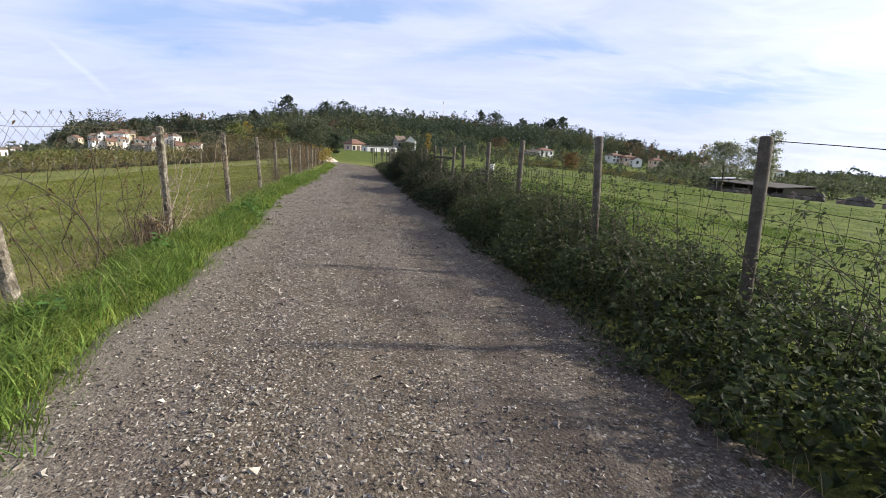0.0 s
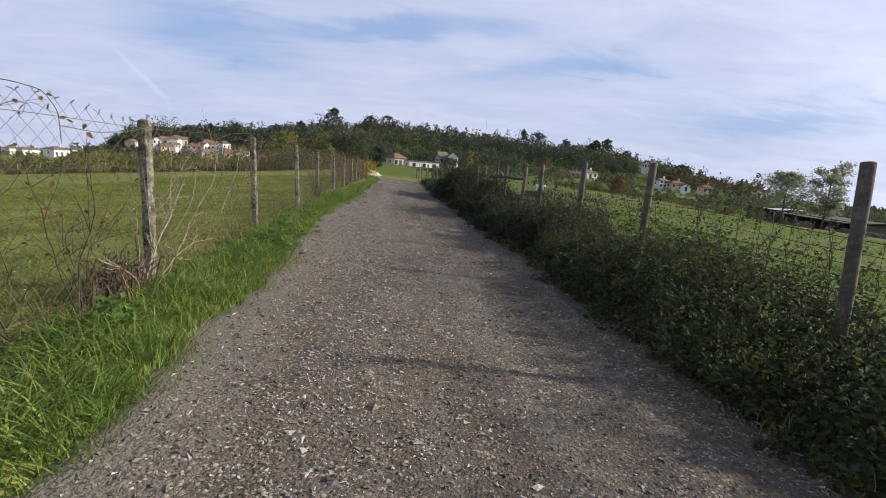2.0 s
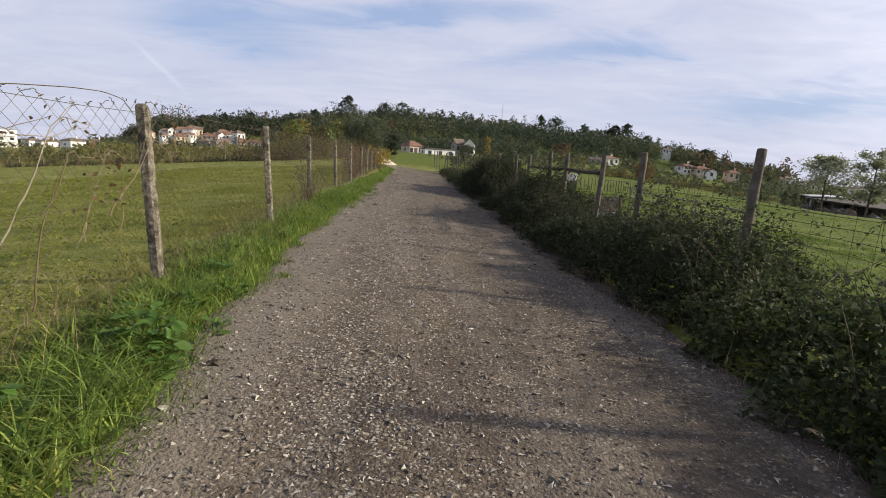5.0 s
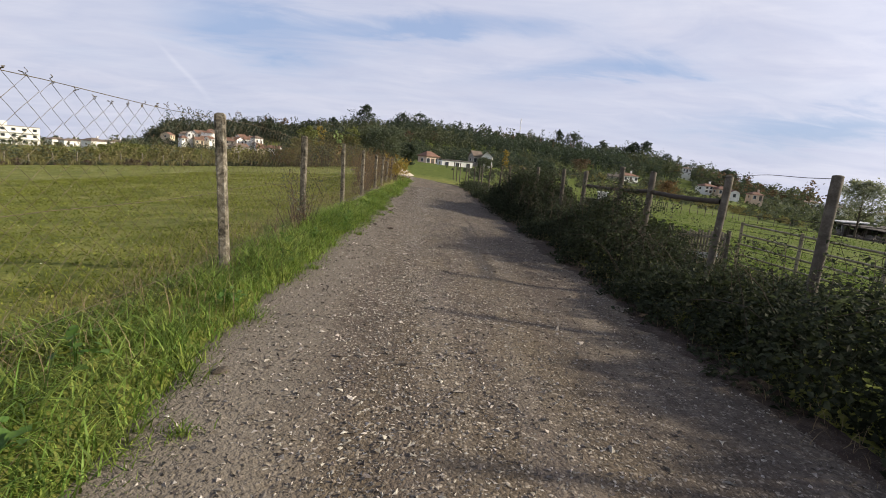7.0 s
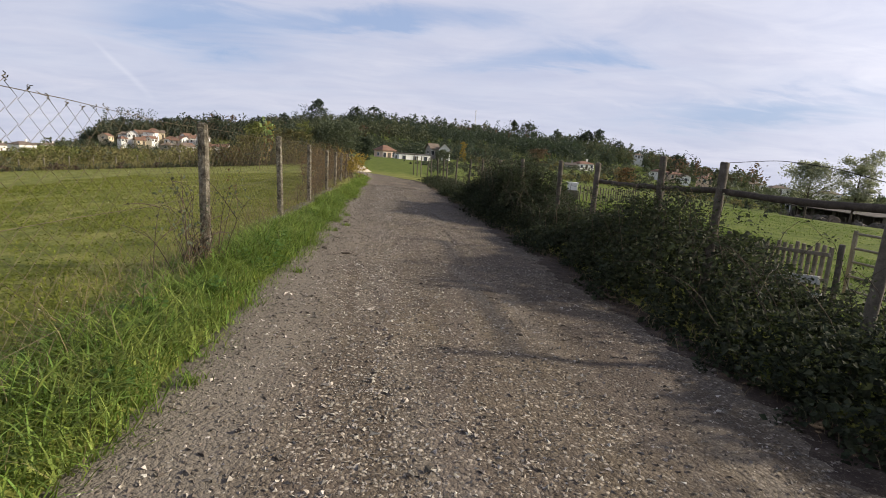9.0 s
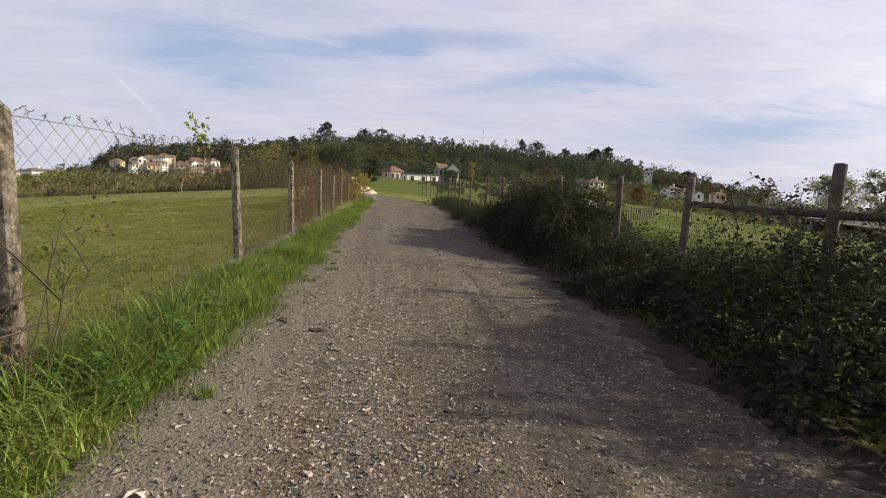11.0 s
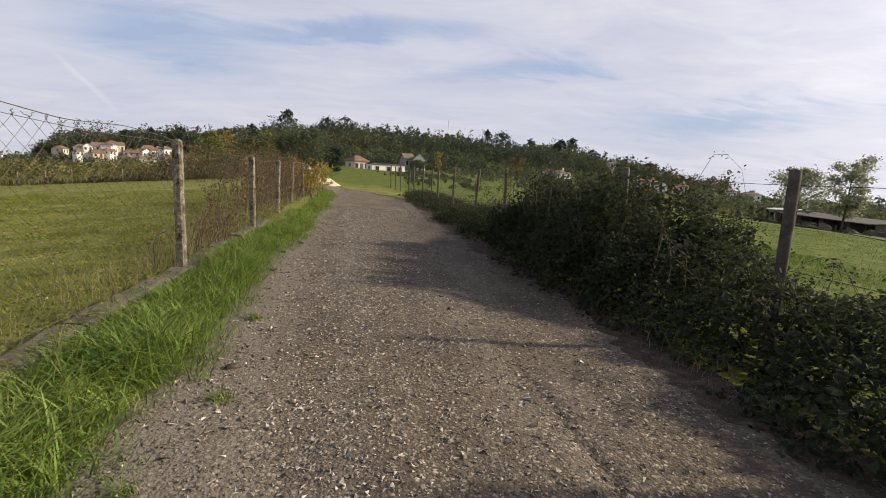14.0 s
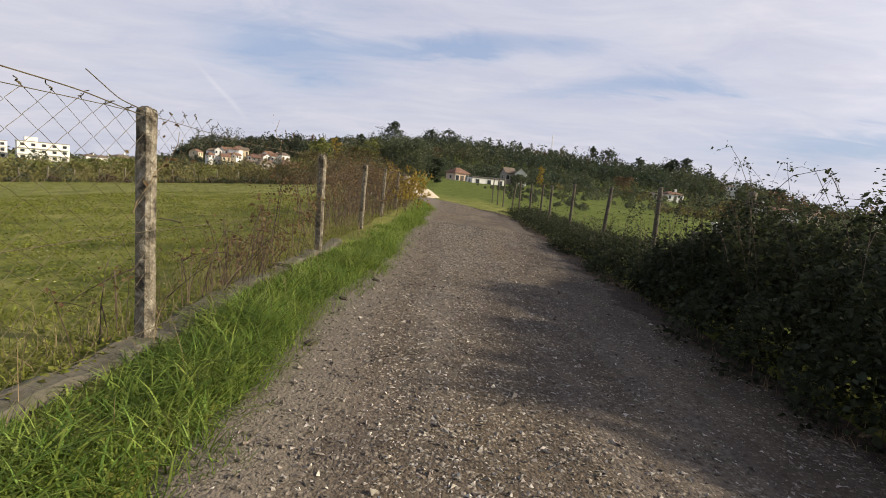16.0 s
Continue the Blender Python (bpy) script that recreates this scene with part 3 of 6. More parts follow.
stones("pale_chips", 62000, 1.5, 36, .0090, "pale limestone chips scattered through the gravel", 24, "track", M_PALESTONE)


# ---- grass ----
def grass(name, sets, material, label):
    v, f = join(sets)
    return tagged(new(name, mesh_data(name, v, f, material)), label, "grass", kind="stuff")


def place_on(x, y):
    return np.stack([x, y, ground_z(x, y) - .01], 1)


def verge(count, y0, y1, seed):
    rng = np.random.default_rng(seed)
    y = rng.uniform(y0, y1, count)
    u = rng.random(count) ** 1.15
    x = (road_left(y) + .1 + .1 * vnoise(y * 5, 0, 37)) - u * (.95 + .25 * vnoise(y * .6, 0, 31)) * (1 - .25 * smooth(20.6, 22.4, y))
    keep = vnoise(x * 5, y * 5, 30) + .35 > rng.random(count)
    x, y, u = x[keep], y[keep], u[keep]
    clump = vnoise(x * 3.2, y * 3.2, 36)
    lush = .12 + 1.0 * clump ** 1.5 + .35 * vnoise(x * 11, y * 11, 38) + .5 * smooth(17, 18.6, y) * smooth(23, 20, y) + .5 * vnoise(y * .5, x, 32)
    h = (.045 + .165 * lush * np.sin(np.pi * np.clip(u * .8 + .12, 0, 1))) * rng.uniform(.5, 1.35, len(x))
    return blades(place_on(x, y), h, rng.uniform(.0055, .0145, len(x)), rng.uniform(.5, 1.7, len(x)) * np.clip(.35 + 1.6 * u, 0, 1), rng, 3)


def meadow(count, x0, x1, y0, y1, h0, h1, seed, power=1.6):
    rng = np.random.default_rng(seed)
    x = x0 + (x1 - x0) * rng.random(count) ** power
    y = y0 + (y1 - y0) * rng.random(count)
    keep = (vnoise(x * 2.6, y * 2.6, seed) * vnoise(x * .7, y * .7, seed + 3)) * 2.2 + .12 > rng.random(count)
    x, y = x[keep], y[keep]
    tall = vnoise(x * .9, y * .9, seed + 1)
    h = (h0 + (h1 - h0) * tall ** 1.5) * rng.uniform(.5, 1.5, len(x))
    far = 1 + np.clip(np.abs(x) - 2.5, 0, 40) * .11
    return blades(place_on(x, y), h, rng.uniform(.005, .012, len(x)) * far, rng.uniform(.7, 1.9, len(x)), rng, 2)


grass("verge_grass", [verge(80000, 1, 30, 41), verge(15000, 30, 46, 42)], M_GRASS, "lush bright green verge grass beside the lane")
grass("field_grass", [meadow(210000, -2.3, -16, 2, 48, .03, .115, 43), meadow(56000, -8, -44, 6, 76, .04, .10, 44, 1.0)], M_FIELD, "short yellowish green meadow grass")
grass("paddock_grass", [meadow(130000, 3.45, 14, 1, 42, .06, .2, 45), meadow(56000, 10, 50, 4, 80, .08, .18, 46, 1.0)], M_PADDOCK, "short green paddock grass in the sun")
rngd = np.random.default_rng(47)
cx, cy = -2.1 - 13 * rngd.random(140000) ** 1.9, rngd.uniform(3, 44, 140000)
ok = vnoise(cx * 1.7, cy * 1.7, 63) + .5 * vnoise(cx * 6, cy * 6, 64) > rngd.uniform(.2, 1.1, 140000)
cx, cy = cx[ok], cy[ok]
cp = place_on(cx, cy) + np.stack([np.zeros(len(cx)), np.zeros(len(cx)), rngd.uniform(.012, .075, len(cx))], 1)
v, f = scatter(SLIP, cp, frames(len(cx), rngd, .5), rngd.uniform(.018, .044, len(cx)) * (1 + .06 * np.clip(-cx - 2.2, 0, 30)))
tagged(new("field_clover", mesh_data("field_clover", v, f, M_FIELD)), "low clover and small leaves between the meadow grass", "clover", kind="stuff")
fx, fy = -2.6 - 26 * rngd.random(26000) ** 1.5, rngd.uniform(3, 66, 26000)
ok = vnoise(fx * 1.1, fy * 1.1, 61) * vnoise(fx * .3, fy * .3, 62) > rngd.uniform(.1, .6, 26000)
fx, fy = fx[ok], fy[ok]
fp = place_on(fx, fy) + np.stack([np.zeros(len(fx)), np.zeros(len(fx)), rngd.uniform(.04, .11, len(fx))], 1)
v, f = scatter(SLIP, fp, frames(len(fx), rngd, .8), rngd.uniform(.009, .02, len(fx)) * (1 + .05 * np.clip(-fx, 0, 30)))
tagged(new("meadow_flowers", mesh_data("meadow_flowers", v, f, M_FLOWER)), "pale yellow flower heads scattered over the meadow", "flowers", kind="stuff")
dx, dy = -2.3 + rngd.normal(0, .28, 5200), rngd.uniform(1, 44, 5200)
grass("dry_grass", [blades(place_on(dx, dy), rngd.uniform(.12, .42, 5200), rngd.uniform(.003, .005, 5200), rngd.uniform(.2, .9, 5200), rngd, 3)], M_STRAW, "thin dry straw stalks along the fence foot")
ex, ey = 2.0 + rngd.normal(0, .10, 2600), rngd.uniform(1, 40, 2600)
grass("edge_grass", [blades(place_on(ex, ey) + [0, 0, .08], rngd.uniform(.05, .2, 2600), rngd.uniform(.003, .007, 2600), rngd.uniform(.3, 1.0, 2600), rngd, 3)], M_STRAW, "dry tufts at the foot of the brambles")


# ---- broad-leaved weeds and tufts in the verge ----
def weed(x, y, count, size, seed, label, name="broadleaf_weed"):
    rng = np.random.default_rng(seed)
    ob = thing(name, label, "weed", (x, y, float(ground_z(x, y))), "weeds in the verge")
    a = rng.uniform(0, 2 * np.pi, count)
    r = size * 2.2 * np.sqrt(rng.random(count))
    z = .05 + rng.uniform(.04, .2, count) * (1.2 - r / (size * 2.6)) * (size / .07)
    places = np.stack([np.cos(a) * r, np.sin(a) * r, z], 1)
    v, f = scatter(LEAF, places, frames(count, rng, .7), size * rng.uniform(.7, 1.35, count))
    part("foliage", mesh_data("foliage", v, f, M_WEED, True), None, ob)
    paths = [np.array([(0, 0, -.02), p * [.5, .5, .8], p]) for p in places[::2]]
    tv, tf = tubes(paths, [.0025] * len(paths), 3)
    tagged(part("branchwork", mesh_data("branchwork", tv, tf, M_WEED), None, ob), kind="stuff")
    return ob


for k, (x, y, c, s) in enumerate([(-1.62, 10.55, 34, .085), (-1.78, 10.75, 30, .08), (-1.48, 10.4, 22, .07), (-1.72, 11.3, 26, .06), (-1.6, 11.8, 24, .06), (-1.85, 12.2, 22, .06), (-1.5, 11.1, 18, .06), (-1.8, 9.7, 22, .07),
                                  (-1.85, 7.1, 24, .07), (-1.95, 7.5, 20, .06), (-1.72, 18.95, 46, .06), (-1.6, 18.6, 40, .055), (-1.9, 19.2, 40, .06), (-1.75, 19.6, 34, .06), (-1.65, 18.2, 30, .055), (-1.9, 18.4, 30, .05),
                                  (-1.75, 14.1, 24, .05), (-2.0, 12.9, 22, .06), (-1.7, 22.4, 22, .05), (-2.05, 16.6, 24, .06), (-1.85, 5.0, 24, .06), (-1.75, 15.6, 22, .05), (-1.8, 17.2, 24, .05)]):
    weed(x, y, c, s, 60 + k, "low broad-leaved green weed among verge grass")
for k, (x, y) in enumerate([(-1.5, 15.8), (-1.17, 23.55), (-1.1, 22.2), (-1.25, 21.4), (-1.35, 18.4), (-1.38, 12.6)]):
    rng = np.random.default_rng(80 + k)
    ob = thing("grass_tuft", "small green tuft growing through the gravel", "grass tuft", (x, y, float(road_z(x, y))), "tufts in the gravel")
    p = np.concatenate([rng.normal(0, .035, (70, 2)), np.zeros((70, 1))], 1)
    v, f = blades(p, rng.uniform(.03, .09, 70), rng.uniform(.004, .008, 70), rng.uniform(.5, 1.2, 70), rng, 3)
    part("foliage", mesh_data("foliage", v, f, M_GRASS), None, ob)
rngc = np.random.default_rng(95)
clods = []
for x, y in [(-1.24, 19.84), (-.96, 19.67), (-1.13, 22.63), (-1.3, 25.4), (-1.4, 9.2), (-1.45, 9.6), (-1.3, 10.6), (-1.35, 26.6), (-1.2, 27.6), (-1.45, 13.2)]:
    bm = bmesh.new()
    bmesh.ops.create_icosphere(bm, subdivisions=2, radius=1)
    for v in bm.verts:
        v.co *= 1 + .5 * (noise.noise(v.co * 2.2 + Vector((x * 9, y, 0))))
        v.co = Vector((v.co.x * .055, v.co.y * .035, v.co.z * .018))
    ob = part("earth_clod", bm, M_BARK, None)
    ob.matrix_basis = pose(x, y, float(road_z(x, y)) + .006, 0, 0, float(rngc.uniform(0, 180)))
    tagged(ob, "dark clod of damp earth on the gravel", "clod", "clods on the lane")


# ---- bramble hedge ----
HEDGE_Y = (-4, 3, 5, 7, 8.6, 10, 11.2, 12.5, 13.5, 15, 16.8, 17.5, 18.0, 19.3, 20.2, 21.3, 23.2, 23.75, 24.05, 24.5, 25.7, 27.2, 28.3, 29.6, 33, 37, 48)
HEDGE_H = (.42, .44, .48, .58, .74, .70, .60, .90, .88, .62, .46, .58, .98, 1.06, .82, .64, .57, .66, .92, 1.1, 1.2, 1.24, 1.12, .74, .42, .34, .30)


def hedge_h(y):
    return np.interp(y, HEDGE_Y, HEDGE_H) + .16 * (vnoise(np.asarray(y) * 2.3, 0, 51) - .5) + .12 * (vnoise(np.asarray(y) * 5.5, 0, 57) - .5)


def hedge_points(y0, y1, count, rng, deep):
    y = rng.uniform(y0, y1, count)
    t = rng.beta(1.1, 1.25, count) * np.pi * .98
    h = hedge_h(y)
    lump = 1 + .5 * (vnoise(y * 2.3, t * 1.9, 52) - .5) + .34 * (vnoise(y * 6, t * 5, 53) - .5)
    k = lump * (1 - deep * rng.random(count) ** 1.5)
    reach = .88 + .2 * (vnoise(y * .9, 0, 54) - .5)
    mound = smooth(23.7, 24.7, y) * smooth(29.5, 28, y)
    back = .26 * mound
    crest = 2.83 + .2 * (1 - mound)
    x = crest + back - np.cos(t) * (reach + back + crest - 2.83) * k * np.where(t < np.pi / 2, 1, .7)
    base = -SLOPE * 2.5
    rise = np.where(t < np.pi / 2, 1.35 - .55 * mound, .8)
    z = base - .03 + (h - base) * np.sin(t) ** rise * k
    return np.stack([x, y, z], 1)


def cane(rng, y, h, climb=0.0):
    x0 = rng.uniform(2.2, 3.2) if rng.random() > climb else rng.uniform(2.75, 3.15)
    top = h * rng.uniform(.85, 1.25) + rng.uniform(0, .16) + climb * (x0 > 2.75) * rng.uniform(0, .55)
    ax, ay = rng.normal(-.15, .4), rng.normal(.1, .55)
    t = np.linspace(0, 1, 8)[:, None]
    p = np.array([x0, y, -.1]) + t * np.array([ax, ay, 0]) + np.array([0, 0, 1]) * (top + .1) * np.sin(t * rng.uniform(1.7, 2.5)) + rng.normal(0, .015, (8, 3))
    return p


def bramble(y0, y1, leaves, canes, seed, label, mat=M_BRAMBLE, fill=.9, wispy=.72):
    rng = np.random.default_rng(seed)
    mid = (y0 + y1) / 2
    ob = thing("bramble_bush", label, "bramble", (2.7, mid, -.15), "bramble hedge along the lane")
    off = np.array([2.7, mid, -.15])
    outer = hedge_points(y0, y1, int(leaves * 2.4), rng, .25)
    inner = hedge_points(y0, y1, int(leaves * fill), rng, .75)
    outer = outer[vnoise(outer[:, 1] * 4.5, outer[:, 2] * 5.5, 56) > rng.uniform(.12, .5, len(outer))]
    outer = outer[rng.random(len(outer)) > wispy * smooth(.5, 1.0, outer[:, 2] / hedge_h(outer[:, 1]))]
    inner[:, 2] = -.15 + (inner[:, 2] + .15) * (1 - .34 * wispy)
    v1 = scatter(LEAF4, outer - off, frames(len(outer), rng, .25), .022 + .042 * rng.random(len(outer)) ** 1.6)
    v2 = scatter(SLIP, inner - off, frames(len(inner), rng, .1), rng.uniform(.045, .1, len(inner)))
    paths = [cane(rng, y, float(hedge_h(y)), .8 if y1 < 9.5 else .35 if wispy > .5 else 0) for y in rng.uniform(y0, y1, canes)]
    tips = np.concatenate([p[3:] + rng.normal(0, .025, (5, 3)) for p in paths for _ in range(4)])
    v3 = scatter(LEAF4, tips - off, frames(len(tips), rng, .2), rng.uniform(.02, .046, len(tips)))
    v, f = join([v1, v2, v3])
    part("foliage", mesh_data("foliage", v, f, mat, False), None, ob)
    tv, tf = tubes([p - off for p in paths], [np.linspace(.0036, .0014, 8) for _ in paths], 4)
    tagged(part("branchwork", mesh_data("branchwork", tv, tf, M_CANE), None, ob, "thin brown arching bramble canes"), kind="stuff")
    return ob


LOW = "low dark green bramble thicket against the fence"
for k, (y0, y1, n, c, lab) in enumerate([(-2, 2.5, 5200, 14, LOW), (2.4, 5.6, 9000, 46, "bramble thicket with arching bare canes at the fence"), (5.5, 9.0, 11500, 50, LOW), (8.9, 12.4, 9500, 34, LOW),
                                         (12.3, 16.0, 9500, 26, LOW), (15.9, 18.6, 6000, 26, "thin low brambles in front of a paddock gate"), (18.5, 21.4, 8200, 26, "bramble clump smothering two fence posts"),
                                         (21.3, 24.2, 6200, 18, LOW), (24.15, 29.3, 17000, 40, "tall dense mound of bramble overtopping the fence"), (29.2, 34, 5600, 24, LOW), (33.8, 46, 6500, 20, "low scrub along the far fence")]):
    # bushes before y 12.5 take the leaf copy with sunlight in its colour
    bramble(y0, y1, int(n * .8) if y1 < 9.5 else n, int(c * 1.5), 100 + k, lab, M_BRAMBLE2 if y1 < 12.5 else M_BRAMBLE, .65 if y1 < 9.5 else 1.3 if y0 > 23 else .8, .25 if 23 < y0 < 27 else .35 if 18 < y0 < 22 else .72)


# ---- chain-link fence on concrete posts ----
def fence_x(y):
    return -2.2 + .12 * smooth(22.5, 25, y) + .03 * math.sin(y * .9)


LEFT_POSTS = [(-4.2, 1.45), (-.9, 1.45), (2.2, 1.45), (5.3, 1.43), (8.38, 1.48), (11.94, 1.51), (15.18, 1.50), (18.38, 1.46), (21.98, 1.47), (24.92, 1.40), (28.5, 1.32), (31.6, 1.28), (34.4, 1.26), (37.2, 1.24), (40.0, 1.22), (42.8, 1.2)]


def rough_post(height, side, seed, round_top=True, rounded=.35, levels=14, soft=True):
    """A worn square or round post standing at the origin, with a domed, chipped top."""
    bm = bmesh.new()
    rings = []
    k = 12
    for a in range(levels + 3):
        t = min(a / levels, 1)
        z = -.35 + (height + .35) * t
        shrink = 1.0
        if a > levels:
            shrink = (.86, .45)[a - levels - 1]
            z = height + (.018, .03)[a - levels - 1] * (1 if round_top else .4)
        ring = []
        for b in range(k):
            q = 2 * math.pi * b / k
            c, s = math.cos(q), math.sin(q)
            sq = 1 / max(abs(c), abs(s))
            r = side / 2 * (sq * (1 - rounded) + 1.08 * rounded) * shrink
            r *= 1 + .10 * (noise.noise(Vector((c * 1.6, s * 1.6, z * 6 + seed * 3.7)))) + .05 * noise.noise(Vector((c * 5, s * 5, z * 25 + seed)))
            ring.append(bm.verts.new((c * r, s * r, z + .006 * noise.noise(Vector((c * 3, s * 3, seed))))))
        rings.append(ring)
    for lo, hi in zip(rings, rings[1:]):
        for b in range(k):
            bm.faces.new((lo[b], lo[(b + 1) % k], hi[(b + 1) % k], hi[b]))
    bm.faces.new(rings[-1])
    bm.faces.new(rings[0][::-1])
    for f in bm.faces:
        f.smooth = soft
    return bm


rngf = np.random.default_rng(11)
left_fence = thing("chain_link_fence", "sagging rusty chain-link fence on lichened concrete posts", "fence", (0, 0, 0))
for k, (y, top) in enumerate(LEFT_POSTS):
    x = fence_x(y)
    base = float(ground_z(x, y))
    ob = part("fence_post", rough_post(top - base, .086, k, True, .04, 26, False), M_POSTC, left_fence)
    ob.matrix_basis = pose(x + (.06 if k == 3 else 0), y, base, float(rngf.normal(0, 1.1)), {3: -9.0, 4: -1.0, 5: -2.2, 6: -2.6, 7: -1.0, 8: -2.0, 9: -1.0}.get(k, float(rngf.normal(0, 1.1))), float(rngf.uniform(-5, 9)))


def top_line(y, seed=0):
    t = np.interp(y, [p[0] for p in LEFT_POSTS], [p[1] for p in LEFT_POSTS])
    return t


DIAG = .142


def mesh_bay(y0, z0, y1, z1, seed):
    """One bay of chain link: zigzag wires, sagging and bulging."""
    rng = np.random.default_rng(seed)
    sag = rng.uniform(.02, .08)
    count = int((y1 - y0) / (DIAG / 2))
    paths = []
    rows = 24
    for w in range(count + 1):
        yc = y0 + w * (y1 - y0) / count
        t = w / count
        ztop = z0 + (z1 - z0) * t - sag * 4 * t * (1 - t) + .02 + .02 * math.sin(yc * 5)
        if 5 < yc < 8.4:
            ztop = float(np.interp(yc, (5.3, 6.2, 7.05, 7.4, 7.8, 8.3), (1.46, 1.52, 1.54, 1.5, 1.46, 1.47)))
        k = np.arange(rows + 1)
        z = ztop - k * (ztop - .16) / rows
        zig = ((k + w) % 2 * 2 - 1) * DIAG / 4
        lean = .05 * vnoise(yc * .7, z * 1.3, seed) - .02
        x = fence_x(yc) + .055 + lean
        paths.append(np.stack([np.broadcast_to(x, k.shape), yc + zig + .015 * (vnoise(yc * 3, z * 3, seed + 1) - .5), z], 1))
    knots = []
    for p in paths:
        a = rng.uniform(0, 6.28)
        q = np.linspace(0, 1, 5)[:, None]
        knots.append(p[0] + q * [rng.normal(0, .012), rng.normal(0, .025), rng.uniform(.01, .034)] + .006 * np.concatenate([np.sin(q * 9 + a), np.cos(q * 9 + a), q * 0], 1))
    return join([tubes(paths, [.0015 if y0 < 24 else .0010 if y0 < 30 else .0007] * len(paths), 3), tubes(knots, [rng.uniform(.0018, .003) for _ in knots], 3)])


for k, ((y0, z0), (y1, z1)) in enumerate(zip(LEFT_POSTS, LEFT_POSTS[1:])):
    if y0 > -2:
        v, f = mesh_bay(y0, z0, y1, z1, 200 + k)
        part("wire_mesh", mesh_data("wire_mesh", v, f, M_WIRE), None, left_fence)
for z in (-.035, -.62, -1.15):
    ys = np.arange(-1, 43, .5)
    p = np.stack([[fence_x(y) + .06 for y in ys], ys, top_line(ys) + z + .012 * np.sin(ys * 2.1)], 1)
    v, f = tubes([p], [.0018], 4)
    part("tension_wire", mesh_data("tension_wire", v, f, M_WIRE), None, left_fence)


# loose strands that spring over the top of the mesh
def strand(pts, r=.0022):
    pts = np.array(pts, float)
    t = np.linspace(0, len(pts) - 1, len(pts) * 6)
    s = np.stack([np.interp(t, np.arange(len(pts)), pts[:, c]) for c in range(3)], 1)
    for _ in range(3):
        s[1:-1] = (s[:-2] + 2 * s[1:-1] + s[2:]) / 4
    return s


for pts in ([(-2.15, 11.55, 1.44), (-2.12, 11.35, 1.53), (-2.1, 11.1, 1.55), (-2.1, 10.8, 1.54), (-2.12, 10.3, 1.5), (-2.14, 9.7, 1.38)],
            [(-2.08, 6.35, 1.5), (-2.05, 6.4, 1.53), (-2.08, 6.7, 1.57), (-2.1, 7.0, 1.56), (-2.1, 7.13, 1.46), (-2.12, 7.18, 1.28)],
            
            [(-2.1, 8.3, 1.45), (-2.1, 7.9, 1.39), (-2.1, 7.5, 1.36), (-2.1, 7.15, 1.38)],
            [(-2.05, 24.75, 1.38), (-2.0, 24.3, 1.42), (-2.05, 23.6, 1.46), (-2.12, 23.0, 1.44), (-2.1, 22.3, 1.48)],
            [(-2.03, 24.76, 1.4), (-2.0, 24.55, 1.42), (-2.02, 24.37, 1.51)],
            [(-2.12, 11.9, 1.45), (-2.1, 12.05, 1.53), (-2.1, 12.2, 1.53), (-2.14, 12.4, 1.42)]):
    v, f = tubes([strand(pts)], [.0026], 4)
    part("loose_wire", mesh_data("loose_wire", v, f, M_WIRE), None, left_fence)

# broken concrete sill along the fence foot
for k, (y0, y1) in enumerate([(21.2, 23.0), (23.03, 24.9), (24.93, 27.2), (27.23, 29.4)]):
    bm = bmesh.new()
    n = 12
    for a in range(n + 1):
        y = y0 + (y1 - y0) * a / n
        x = fence_x(y)
        zt = float(land(np.array(x), np.array(y))) + .05 + .045 * noise.noise(Vector((0, y * 3, k)))
        for dx, z in ((-.09, -.2), (-.085, zt - .012), (-.06, zt), (.06, zt - .004), (.085, zt - .02), (.09, -.2)):
            bm.verts.new((x + dx + .008 * noise.noise(Vector((dx * 9, y * 5, z))), y, z if z > -.1 else z))
    bm.verts.ensure_lookup_table()
    for a in range(n):
        for b in range(5):
            i = a * 6 + b
            bm.faces.new([bm.verts[q] for q in (i, i + 6, i + 7, i + 1)])
    bm.faces.new([bm.verts[q] for q in range(6)])
    bm.faces.new([bm.verts[n * 6 + q] for q in range(5, -1, -1)])
    sill = part("fence_sill", bm, M_KERB, None)
    tagged(sill, "low mossy concrete sill under the chain-link fence", "kerb", "fence sill lengths", "structure")


